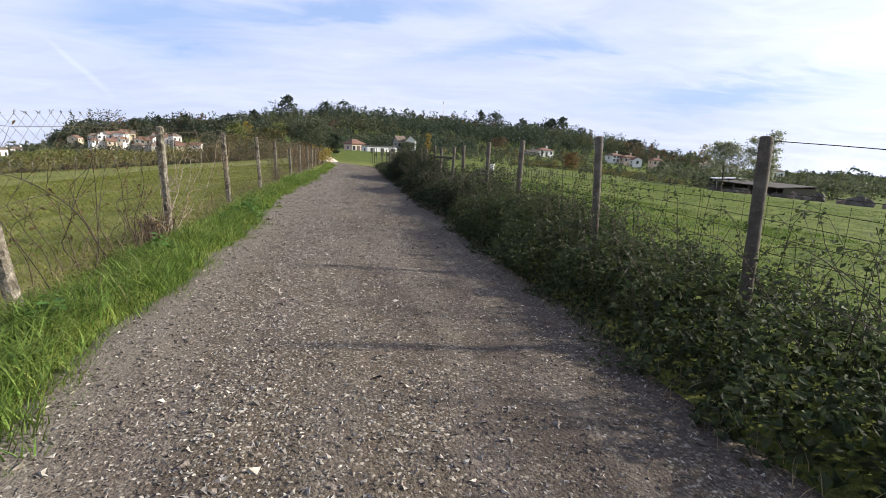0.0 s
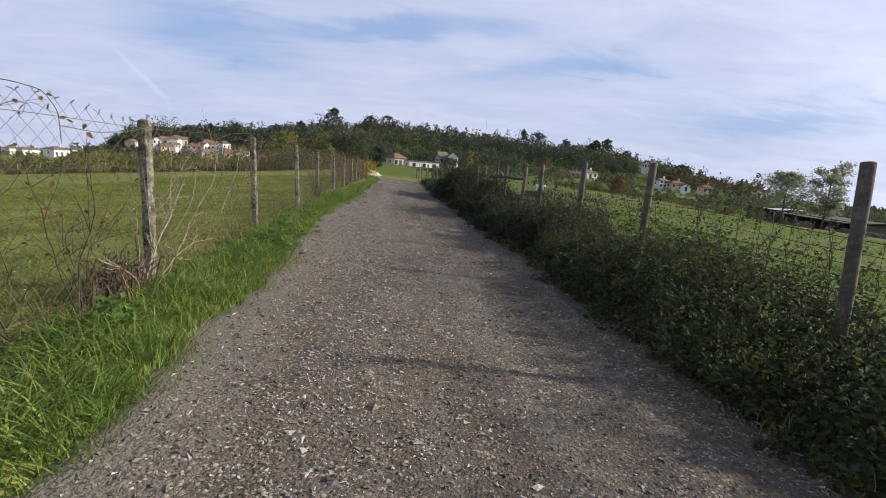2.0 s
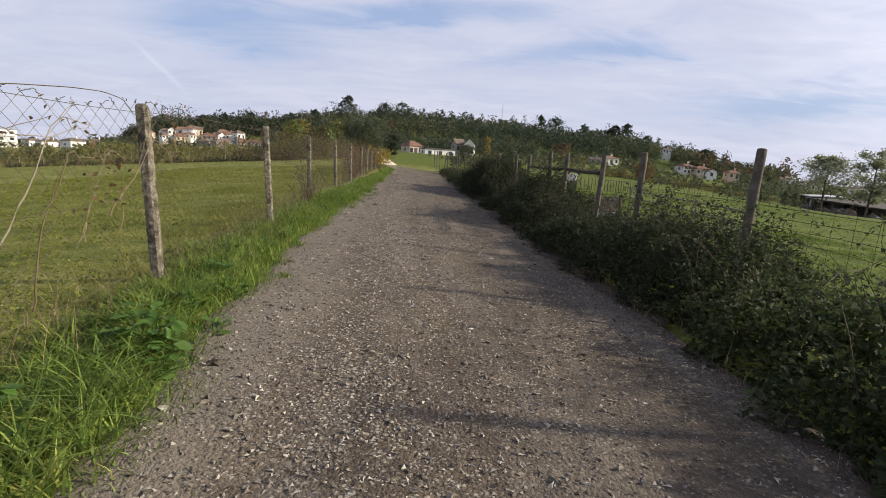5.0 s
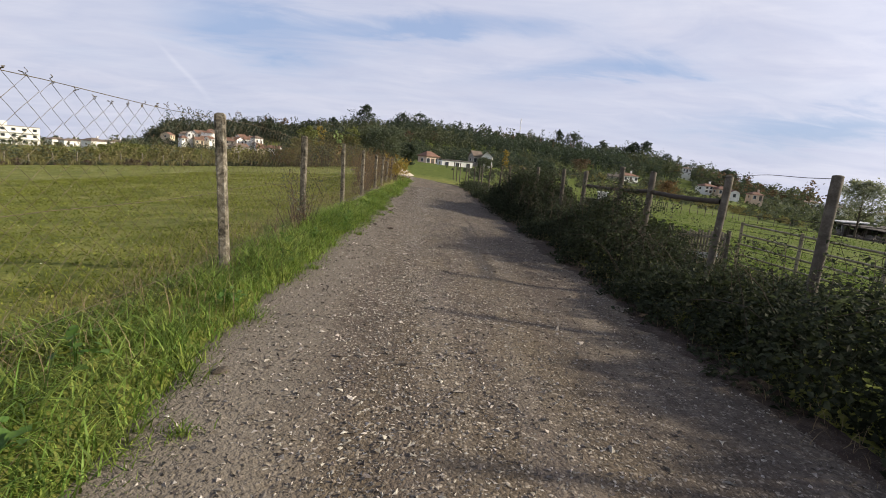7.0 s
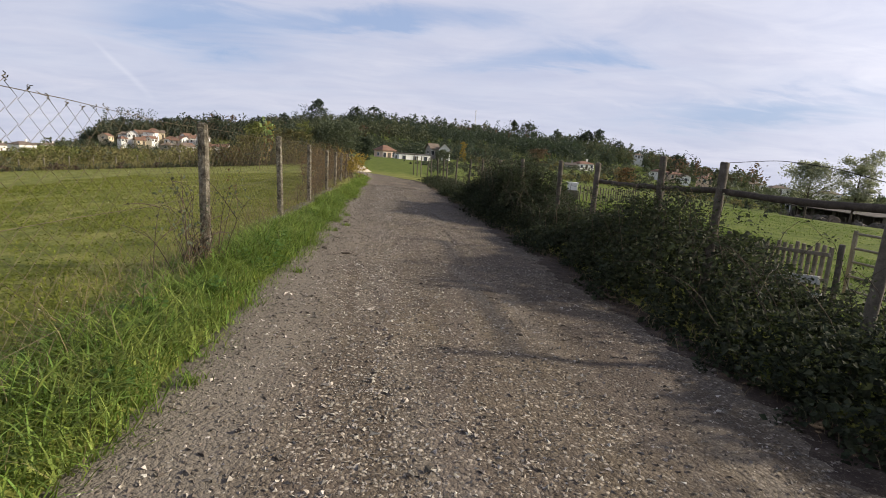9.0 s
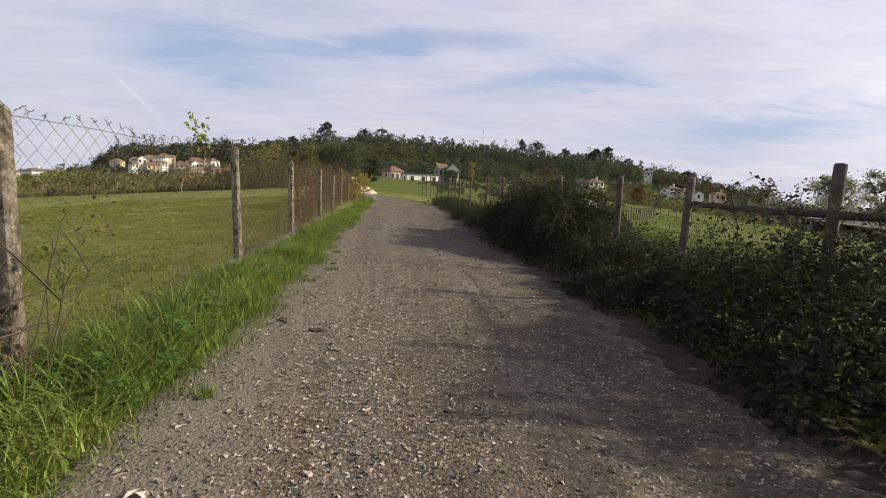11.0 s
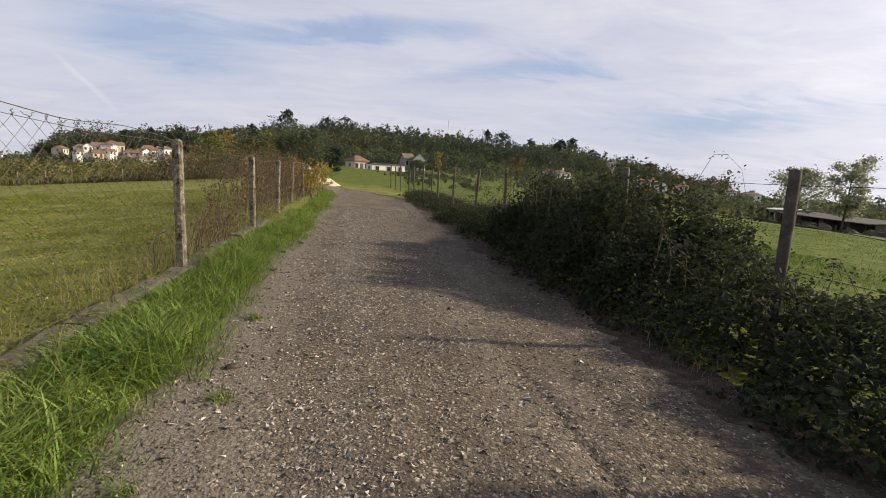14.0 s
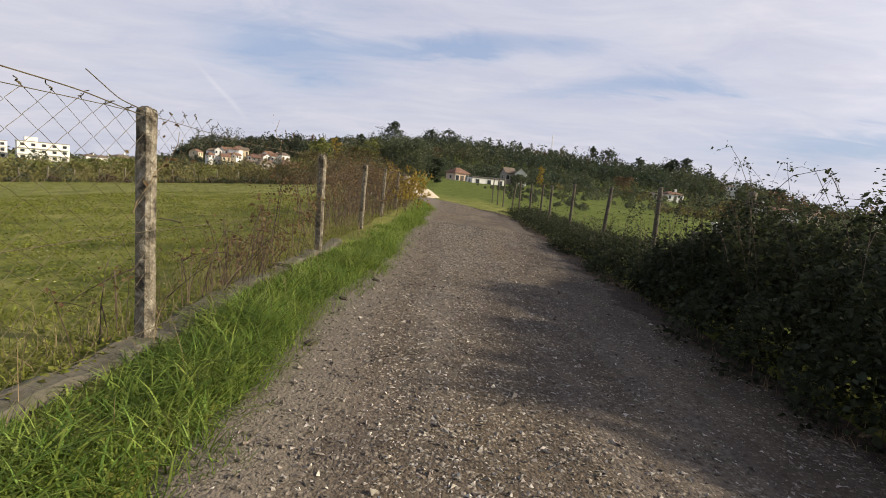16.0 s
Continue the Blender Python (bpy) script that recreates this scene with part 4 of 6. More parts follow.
# ---- dry scrub along the left fence ----
def scrub(name, label, x, y, spread, height, twigs, leaves, twig_mat, leaf_mat, seed, leaf=.035, r=.004, group="", lean=0.0, category="shrub"):
    rng = np.random.default_rng(seed)
    ob = thing(name, label, category, (x, y, float(ground_z(x, y))), group)
    paths, tips = [], []
    for _ in range(twigs):
        b = np.array([rng.normal(0, spread[0] * .4), rng.normal(0, spread[1] * .45), -.02])
        a = rng.uniform(0, 2 * np.pi)
        h = height * rng.uniform(.45, 1.1)
        run = rng.uniform(.05, .55) * height
        t = np.linspace(0, 1, 9)[:, None]
        curl = rng.uniform(1.2, 2.3)
        p = b + t * np.array([np.cos(a) * run, np.sin(a) * run + lean * h, 0]) + np.array([0, 0, 1]) * h * np.sin(t * curl) / max(math.sin(min(curl, 1.57)), .5)
        p = p + np.cumsum(rng.normal(0, .018 * height, (9, 3)), 0) * t
        paths.append(p)
        tips.append(p[3:])
        if rng.random() < .8:
            q = p[rng.integers(3, 7)]
            d = rng.normal(0, .22 * height, 3)
            paths.append(np.stack([q + d * s + [0, 0, -.1 * s * s * height] for s in np.linspace(0, 1, 5)]))
            tips.append(paths[-1][2:])
    radii = [np.linspace(r, r * .35, len(p)) * rng.uniform(.6, 1.3) for p in paths]
    v, f = tubes(paths, radii, 4)
    tagged(part("branchwork", mesh_data("branchwork", v, f, twig_mat), None, ob), kind="stuff")
    if leaves:
        tips = np.concatenate(tips)
        q = tips[rng.integers(0, len(tips), leaves)] + rng.normal(0, .035, (leaves, 3))
        v, f = scatter(LEAF, q, frames(leaves, rng, .1), leaf * rng.uniform(.5, 1.3, leaves))
        part("foliage", mesh_data("foliage", v, f, leaf_mat), None, ob)
    return ob


def dead_branches(label, paths, radii, mats, leaves, seed):
    """Long bare branches, each a wandering taper with side twigs."""
    rng = np.random.default_rng(seed)
    base = np.array(paths[0][0], float)
    ob = thing("dry_shrub", label, "shrub", tuple(base))
    sets, tips = {}, []
    for k, pts in enumerate(paths):
        s = strand(pts) + np.cumsum(rng.normal(0, .0045, (len(pts) * 6, 3)), 0)
        r = radii[k]
        lots = sets.setdefault(mats[k], ([], []))
        lots[0].append(s - base)
        lots[1].append(np.linspace(r, r * .3, len(s)))
        for _ in range(3):
            i = int(rng.integers(len(s) // 3, len(s) - 2))
            d = (s[i + 1] - s[i]) / max(np.linalg.norm(s[i + 1] - s[i]), 1e-4) + rng.normal(0, .55, 3) + [0, 0, .25]
            d *= rng.uniform(.12, .34)
            u = np.linspace(0, 1, 5)[:, None]
            tw = s[i] + u * d + rng.normal(0, .008, (5, 3)) * u
            lots[0].append(tw - base)
            lots[1].append(np.linspace(r * .45, r * .2, 5))
            tips.append(tw - base)
    for mat, (ps, rs) in sets.items():
        v, f = tubes(ps, rs, 5)
        tagged(part("branchwork", mesh_data("branchwork", v, f, mat), None, ob), kind="stuff")
    tips = np.concatenate(tips)
    if leaves:
        q = tips[rng.integers(0, len(tips), leaves)] + rng.normal(0, .02, (leaves, 3))
        v, f = scatter(LEAF, q, frames(leaves, rng, .1), rng.uniform(.025, .05, leaves))
        part("foliage", mesh_data("foliage", v, f, M_DEADLEAF), None, ob)
    return ob


# bleached branches sprawling round a post
rngb = np.random.default_rng(300)
pts, rad, mts = [], [], []
for k in range(13):
    y0 = 8.12 + rngb.normal(0, .16)
    a = rngb.uniform(-.9, 1.5)
    run, up = rngb.uniform(.5, 1.5), rngb.uniform(.2, 1.0) ** 1.3
    x0 = -2.16 + rngb.normal(0, .06)
    pts.append([(x0, y0, .12), (x0 + .04, y0 + run * .3 * math.sin(a), .12 + up * .5), (x0 + .08 * rngb.normal(), y0 + run * .7 * math.sin(a), .1 + up * .85), (x0 + .1 * rngb.normal(), y0 + run * math.sin(a), .1 + up * rngb.uniform(.75, 1.1))])
    rad.append(rngb.uniform(.006, .0125))
    mts.append(M_BRANCHW if k % 3 else M_STRAW)
dead_branches("bare dead shrub with bleached sprawling branches at a fence post", pts, rad, mts, 24, 301)
# old vine arms arching down from the top wire
pts, rad, mts = [], [], []
for k in range(9):
    y0 = 8.6 + k * .33 + rngb.normal(0, .1)
    d = rngb.uniform(.25, .8)
    z0, z1 = rngb.uniform(.35, .8), rngb.uniform(1.1, 1.42)
    pts.append([(-2.2, y0, z0), (-2.12 + .04 * rngb.normal(), y0 + d * .25, (z0 + z1) / 2), (-2.1, y0 + d * .65, z1), (-2.08, y0 + d, z1 - rngb.uniform(.02, .2))])
    rad.append(rngb.uniform(.003, .0055))
    mts.append(M_BRANCHW if k % 2 else M_STRAW)
dead_branches("bare arching vine arms hanging on the fence wire", pts, rad, mts, 40, 302)
# brown stems through the mesh
pts, rad, mts = [], [], []
for k in range(22):
    y0 = rngb.uniform(5.6, 8.0)
    top = rngb.uniform(.6, 1.2)
    d = rngb.uniform(-.9, .5)
    x0 = -2.3 + rngb.normal(0, .12)
    pts.append([(x0, y0, .08), (x0 + .05 * rngb.normal(), y0 + d * .3, top * .4), (x0 + .1 * rngb.normal(), y0 + d * .7, top * .8), (x0 + .1, y0 + d, top)])
    rad.append(rngb.uniform(.0035, .0075))
    mts.append(M_RAIL if k % 3 == 0 else M_CANE)
pts += [[(-2.25, 6.9, .15), (-2.2, 6.3, .7), (-2.15, 5.6, 1.0), (-2.12, 5.0, 1.15)], [(-2.25, 6.7, .2), (-2.15, 6.6, .9), (-2.08, 6.4, 1.36), (-2.05, 6.1, 1.46)], [(-2.08, 6.42, 1.3), (-2.06, 6.55, 1.42), (-2.05, 6.72, 1.5), (-2.05, 6.9, 1.5)]]
rad += [.007, .0045, .003]
mts += [M_RAIL] * 3
dead_branches("tangle of thin bare brown stems through the fence mesh", pts, rad, mts, 150, 303)
pts, rad, mts = [], [], []
for k in range(9):
    y0 = rngb.uniform(3.2, 5.2)
    top = rngb.uniform(.6, 1.15)
    d = rngb.uniform(-.6, .6)
    pts.append([(-2.35, y0, .08), (-2.33, y0 + d * .3, top * .5), (-2.25, y0 + d * .7, top * .85), (-2.2, y0 + d, top)])
    rad.append(rngb.uniform(.0025, .005))
    mts.append(M_CANE)
dead_branches("tangle of thin bare brown stems through the fence mesh", pts, rad, mts, 50, 304)
scrub("dry_shrub", "thin twigs with a few green leaves round a fence post", -2.22, 18.2, (.2, .5), .85, 30, 230, M_CANE, M_OLIVE, 304, .034, .004)
scrub("dead_stump", "dark tangle of dead stems at the foot of a post", -2.2, 18.1, (.12, .24), .3, 30, 90, M_RAIL, M_DEADLEAF, 307, .035, .007, category="stump")
scrub("dead_stump", "low dark tangle of dead roots at the fence foot", -2.18, 7.92, (.16, .34), .34, 60, 130, M_CANE, M_DEADLEAF, 305, .04, .0075, category="stump")
scrub("dry_shrub", "leafless twigs and withered leaves along the fence foot", -2.22, 26.3, (.16, 1.4), .6, 70, 420, M_CANE, M_DEADLEAF, 306, .03, .004)
for k, (y, h, w, n) in enumerate([(27.4, .6, .3, 4), (29.3, .85, .4, 6), (31.2, 1.05, .5, 15), (33.0, 1.2, .8, 38), (34.9, 1.25, .9, 50), (36.6, 1.3, .9, 48)]):
    scrub("vine_thicket", "thicket of bare brown vines with withered russet leaves", -2.35 - .1 * k, y, (w, 1.7), h * 1.06, int(n * 1.9), 160 + 230 * k, M_CANE, M_DEADLEAF, 320 + k, .05, .0052, "withered vines on the fence")
scrub("yellow_shrub", "shrub in yellow autumn leaf at the lane side", -1.95, 38.4, (.7, 1.2), 1.12, 60, 2600, M_CANE, M_YELLOW, 340, .08, .006)
for k, (az, d, h) in enumerate([(-6.2, 66, 2.2), (-7.4, 71, 2.9), (-8.6, 68, 2.4), (-9.8, 74, 3.3), (-11.0, 69, 2.6), (-12.4, 73, 3.0), (-13.8, 70, 2.3), (-15.2, 75, 2.7), (-17, 74, 2.0), (-10.4, 80, 3.8), (-8.0, 82, 3.6)]):
    x, y = -.3 + d * math.sin(radians(az)), 8.5 + d * math.cos(radians(az))
    scrub("brown_thicket", "half-bare thicket of olive-brown scrub at the meadow edge", x, y, (2.2, 2.2), h, 40, 1300, M_CANE, (M_BRUSH, M_OLIVE, M_BRUSH)[k % 3], 350 + k, .15, .016, "scrub beyond the fence")
for k, (y, h) in enumerate([(40.5, 1.3), (42.6, 1.2), (44.8, 1.3)]):
    scrub("vine_thicket", "thicket of bare brown vines with withered russet leaves", -2.7 - .5 * k, y, (.8, 1.6), h, 34, 700, M_CANE, M_DEADLEAF, 345 + k, .06, .006, "withered vines on the fence")

# climbing sprigs with leaves on the wire
for k, (y, z, n, mat) in enumerate([(20.2, 1.30, 14, M_DEADLEAF), (12.1, 1.45, 16, M_DEADLEAF), (11.2, .95, 22, M_DEADLEAF), (10.9, .98, 16, M_DEADLEAF), (19.2, .9, 16, M_DEADLEAF), (24.85, 1.2, 26, M_DEADLEAF), (26.97, 1.5, 8, M_DEADLEAF)]):
    rng = np.random.default_rng(370 + k)
    t = np.linspace(0, 1, 10)[:, None]
    rise = .1
    p = np.array([-2.13, y, z - .3]) + t * np.array([.02, rng.uniform(-.25, .25), .3 + rise]) + np.cumsum(rng.normal(0, .012, (10, 3)), 0)
    ob = thing("climbing_vine", "thin climbing vine with shrivelled brown leaves on the fence wire", "vine", tuple(p[0]), "vines on the wire")
    v, f = tubes([p - p[0]], [np.linspace(.004, .0015, 10)], 4)
    part("stem", mesh_data("stem", v, f, M_STRAW), None, ob)
    q = (p - p[0])[rng.integers(3, 10, n)] + rng.normal(0, .05, (n, 3))
    v, f = scatter(LEAF, q, frames(n, rng, 0), rng.uniform(.022, .045, n))
    part("foliage", mesh_data("foliage", v, f, mat), None, ob)

rng = np.random.default_rng(390)
p = strand([(-2.13, 20.6, 1.1), (-2.11, 20.7, 1.3), (-2.1, 20.72, 1.42), (-2.1, 20.6, 1.48), (-2.1, 20.5, 1.56), (-2.1, 20.43, 1.65)])
ob = thing("vine_sprig", "arching vine sprig with pale green and withered leaves over the fence", "vine", tuple(p[0]), "vines on the wire")
v, f = tubes([p - p[0]], [np.linspace(.004, .0016, len(p))], 5)
part("stem", mesh_data("stem", v, f, M_STRAW), None, ob)
for name, lo, hi, n, size, mat in (("green_foliage", .45, 1.0, 40, .056, M_VINELEAF), ("withered_foliage", .15, .5, 26, .046, M_DEADLEAF)):
    at = (len(p) * rng.uniform(lo, hi, n)).astype(int).clip(0, len(p) - 1)
    q = (p - p[0])[at] + rng.normal(0, .04, (n, 3))
    v, f = scatter(LEAF, q, frames(n, rng, 0), size * rng.uniform(.6, 1.25, n))
    tagged(part(name, mesh_data(name, v, f, mat), None, ob), kind="stuff")

# ---- timber post fence on the right ----
RIGHT_POSTS = [(-1.2, 1.45), (1.9, 1.45), (4.75, 1.46), (7.07, 1.51), (10.05, 1.51), (12.5, 1.51), (14.8, 1.46), (16.42, 1.42), (18.25, 1.42), (19.45, 1.48), (21.3, 1.37), (23.2, 1.39), (25.6, 1.40), (28.2, 1.36), (30.9, 1.37),
               (33.9, 1.34), (36.9, 1.37), (39.7, 1.27), (42.0, 1.3), (44.2, 1.3), (46.5, 1.35), (48.8, 1.3), (51, 1.4), (53.5, 1.4), (56, 1.45)]
right_fence = thing("timber_post_fence", "weathered timber post fence with slack wire strands", "fence", (0, 0, 0))


def rfx(y):
    return 3.0 + .05 * math.sin(y * 1.7) + (0 if y < 44 else -.06 * (y - 44))


for k, (y, top) in enumerate(RIGHT_POSTS):
    x = rfx(y)
    base = float(ground_z(x, y))
    ob = part("fence_post", rough_post(top - base, .083 if y < 30 else .07, 40 + k, False, .8), M_POSTW, right_fence)
    ob.matrix_basis = pose(x, y, base, float(rngf.normal(0, 1.3)), float(rngf.normal(.8, 1.6)), float(rngf.uniform(-20, 20)))


def log(p, q, r, seed, bow=.02):
    t = np.linspace(0, 1, 16)[:, None]
    pts = np.array(p) + t * (np.array(q) - np.array(p)) + np.array([0, 0, -1]) * bow * np.sin(t * np.pi)
    rng = np.random.default_rng(seed)
    pts = pts + rng.normal(0, .004, pts.shape)
    v, f = tubes([pts], [r * (1 + rng.normal(0, .05, 16))], 10)
    return mesh_data("rail", v, f, M_RAIL, True)


part("rail", log((3.04, 16.42, 1.12), (3.04, 18.35, 1.13), .033, 1), None, right_fence, "dark round timber rail")
part("rail", log((3.03, 18.2, 1.13), (3.04, 21.3, 1.08), .032, 2), None, right_fence, "dark round timber rail")
for y0, y1, zs in ((-1.2, 16.4, (-.40, -.50, -.60, -.70, -.81, -.93, -1.06)), (21.3, 56, (-.10, -.45, -.8))):
    ys = np.arange(y0, y1, .25)
    tops = np.interp(ys, [p[0] for p in RIGHT_POSTS], [p[1] for p in RIGHT_POSTS])
    for z in zs:
        p = np.stack([[rfx(y) + .06 for y in ys], ys, tops + z + .03 * np.sin(ys * 1.3 + z * 9) * .6], 1)
        v, f = tubes([p], [.0023], 4)
        part("wire", mesh_data("wire", v, f, M_IRON), None, right_fence)
ys = np.arange(-1.2, 16.3, .22)
tops = np.interp(ys, [p[0] for p in RIGHT_POSTS], [p[1] for p in RIGHT_POSTS])
v, f = tubes([np.array([(rfx(y) + .062, y, t - .42), (rfx(y) + .066, y + .01, t - .8), (rfx(y) + .06, y, t - 1.2)]) for y, t in zip(ys, tops)], [.0015] * len(ys), 3)
tagged(part("stay_wire", mesh_data("stay_wire", v, f, M_IRON), None, right_fence), kind="stuff")
for pts in ([(3.05, 4.75, 1.44), (3.1, 4.2, 1.4), (3.2, 3.5, 1.34), (3.1, 2.6, 1.36), (3.0, 1.9, 1.42)], [(3.0, 16.42, 1.4), (3.1, 15.8, 1.46), (3.05, 15.2, 1.44), (3.0, 14.8, 1.44)], [(3.0, 18.25, 1.42), (3.1, 17.6, 1.46), (3.1, 17.0, 1.4), (3.0, 16.42, 1.3)]):
    v, f = tubes([strand(pts)], [.003], 4)
    part("barbed_wire", mesh_data("barbed_wire", v, f, M_IRON), None, right_fence)


# ---- paddock gate and hurdle ----
def field_gate(x, y0, y1, zs, label):
    ob = thing("field_gate", label, "gate", (x, y0, float(land(x, y0))))
    base = np.array([x, y0, float(land(x, y0))])
    for z in zs:
        p = np.array([(x, y0, z), (x + .01, (y0 + y1) / 2, z - .012), (x, y1, z - .02)]) - base
        v, f = tubes([strand(p)], [.013], 8)
        part("gate_rail", mesh_data("gate_rail", v, f, M_GATE, True), None, ob)
    for y in (y0, y0 + (y1 - y0) * .33, y0 + (y1 - y0) * .66, y1):
        bm = add_box(bmesh.new(), -.012, y - y0 - .02, zs[-1] - base[2] - .12, .012, y - y0 + .02, zs[0] - base[2] + .03, .004)
        part("gate_stile", bm, M_GATE, ob)
    return ob


field_gate(4.25, 17.8, 14.2, (.79, .64, .50, .35, .21), "rusty galvanised five-bar field gate in the paddock")
hurdle = thing("slatted_hurdle", "leaning bleached wooden hurdle with upright slats and white boards", "hurdle", (4.05, 17.82, float(land(4.05, 17.82))), turn=1)
for k in range(17):
    bm = add_box(bmesh.new(), -.012, k * .085, .04 + .012 * (k % 3), .012, k * .085 + .038, .87 - .009 * k + .02 * ((k * 7) % 3), .004)
    part("slat", bm, M_BRANCHW, hurdle)
for z, th in ((.22, .045), (.5, .04), (.77, .04)):
    bm = add_box(bmesh.new(), -.035, -.05, z, -.013, 1.46, z + th, .005, Matrix.Rotation(radians(-4), 4, "X"))
    part("crossbar", bm, M_BRANCHW, hurdle)
bm = add_box(bmesh.new(), -.075, -.02, .47, -.04, .9, .56, .006, Matrix.Rotation(radians(-7), 4, "X"))
part("white_board", bm, M_WHITE, hurdle, "white painted board")
bm = add_box(bmesh.new(), -.11, -.1, .31, -.078, .85, .39, .006, Matrix.Rotation(radians(-9), 4, "X"))
part("white_board", bm, M_WHITE, hurdle, "white painted board")
for k, y in enumerate((-.1, 1.5)):
    part("post", rough_post(.92 - .1 * k, .05, 80 + k, False, .7), M_POSTW, hurdle).matrix_basis = pose(0, y, 0, 3, -4, 0)

# ---- old water trough in the paddock ----
tx, ty = 11.8, 46.0
trough = thing("water_trough", "old concrete water trough with a pale block pier", "water trough", (tx, ty, float(land(tx, ty))), turn=-20)
bm = add_box(bmesh.new(), -.85, -.4, -.1, .85, .4, .14, .03)
for x0, y0, x1, y1 in ((-.85, -.4, .85, -.28), (-.85, .28, .85, .4), (-.85, -.277, -.73, .277), (.73, -.277, .85, .277)):
    add_box(bm, x0, y0, .142, x1, y1, .55, .02)
part("basin", bm, M_KERB, trough, "stained concrete basin")
bm = add_box(bmesh.new(), .1, .42, -.1, .75, 1.0, .95, .03)
add_box(bm, .02, .36, .952, .83, 1.06, 1.06, .02)
part("pier", bm, M_WHITE, trough, "pale rendered pier")

# ---- heap of pale earth at the end of the lane ----
bm = bmesh.new()
bmesh.ops.create_grid(bm, x_segments=40, y_segments=40, size=1)
for v in bm.verts:
    r = math.hypot(v.co.x, v.co.y)
    h = max(0, 1 - r) ** .9 * 1.15
    v.co = Vector((v.co.x * 2.1, v.co.y * 2.6, h * (1 + .25 * noise.noise(v.co * 3)) - .1 + .05 * noise.noise(v.co * 9)))
for f in bm.faces:
    f.smooth = True
heap = part("earth_heap", bm, M_SOIL, None)
heap.matrix_basis = pose(-3.1, 51.5, float(land(-3.1, 51.5)))
tagged(heap, "heap of pale sandy earth tipped at the end of the lane", "earth heap")


# ---- trees ----
def polar(az, d):
    return -.3 + d * math.sin(radians(az)), 8.5 + d * math.cos(radians(az))


def tree(name, label, x, y, height, width, leaf_mat, seed, leaves=1500, leaf=.5, bare=.22, shape="round", group="", trunk_mat=None, trunk_r=None):
    """Trunk with limbs and a crown of many leaf clumps on the limb ends, with gaps."""
    rng = np.random.default_rng(seed)
    ob = thing(name, label, "tree", (x, y, float(land(x, y)) - .1), group)
    r = trunk_r or height * .018
    t = np.linspace(0, 1, 8)[:, None]
    stem = np.array([0, 0, -.3]) + t * np.array([rng.normal(0, .04) * height, rng.normal(0, .04) * height, height * .9]) + np.cumsum(rng.normal(0, .006 * height, (8, 3)), 0) * t
    paths, radii, ends = [stem], [np.linspace(r, r * .25, 8)], []
    limbs = 16
    for k in range(limbs):
        u = bare + (1 - bare) * (k + rng.random()) / limbs
        at = np.array([np.interp(u, t[:, 0], stem[:, c]) for c in range(3)])
        if shape == "cone":
            reach = width / 2 * (1.08 - u) * 1.1
        elif shape == "pine":
            reach = width / 2 * (.35 + .9 * math.sin(math.pi * min(u, .98) ** 1.5))
        elif shape == "column":
            reach = width / 2 * .9
        else:
            reach = width / 2 * math.sin(math.pi * (.12 + .8 * u)) * 1.1
        a = k * 2.4 + rng.normal(0, .4)
        rise = reach * (.15 if shape in ("cone", "pine") else .65)
        end = at + np.array([math.cos(a) * reach, math.sin(a) * reach, rise]) * rng.uniform(.65, 1.1)
        s = np.linspace(0, 1, 5)[:, None]
        p = at + s * (end - at) + np.array([0, 0, 1]) * .12 * reach * np.sin(s * np.pi)
        paths.append(p)
        radii.append(np.linspace(r * .4 * (1.2 - u), r * .08, 5))
        ends += [(p[2], .5 * reach), (p[3], .55 * reach), (p[4], .5 * reach)]
    ends += [(stem[-1] + [0, 0, height * .05], width * .12), (stem[-2], width * .14)]
    v, f = tubes(paths, radii, 6)
    part("trunk", mesh_data("trunk", v, f, trunk_mat or M_BARK, True), None, ob)
    c = np.array([e[0] for e in ends])
    w = np.array([max(e[1], .05 * width) for e in ends])
    pick = rng.integers(0, len(c), leaves)
    q = c[pick] + rng.normal(0, 1, (leaves, 3)) * (w[pick] * .42)[:, None] * [1, 1, .7]
    q[:, 2] = np.maximum(q[:, 2], height * bare * .6)
    v, f = scatter(LEAF if leaf < .3 else SLIP, q, frames(leaves, rng, .2), leaf * rng.uniform(.5, 1.3, leaves))
    part("crown", mesh_data("crown", v, f, leaf_mat), None, ob)
    return ob


CLEAR = ((-26.6, -14.6, 374), (-1.3, 8.2, 176), (19.6, 23.2, 238), (28.2, 34.2, 246), (26.5, 28.0, 384), (-36, -28.8, 300))


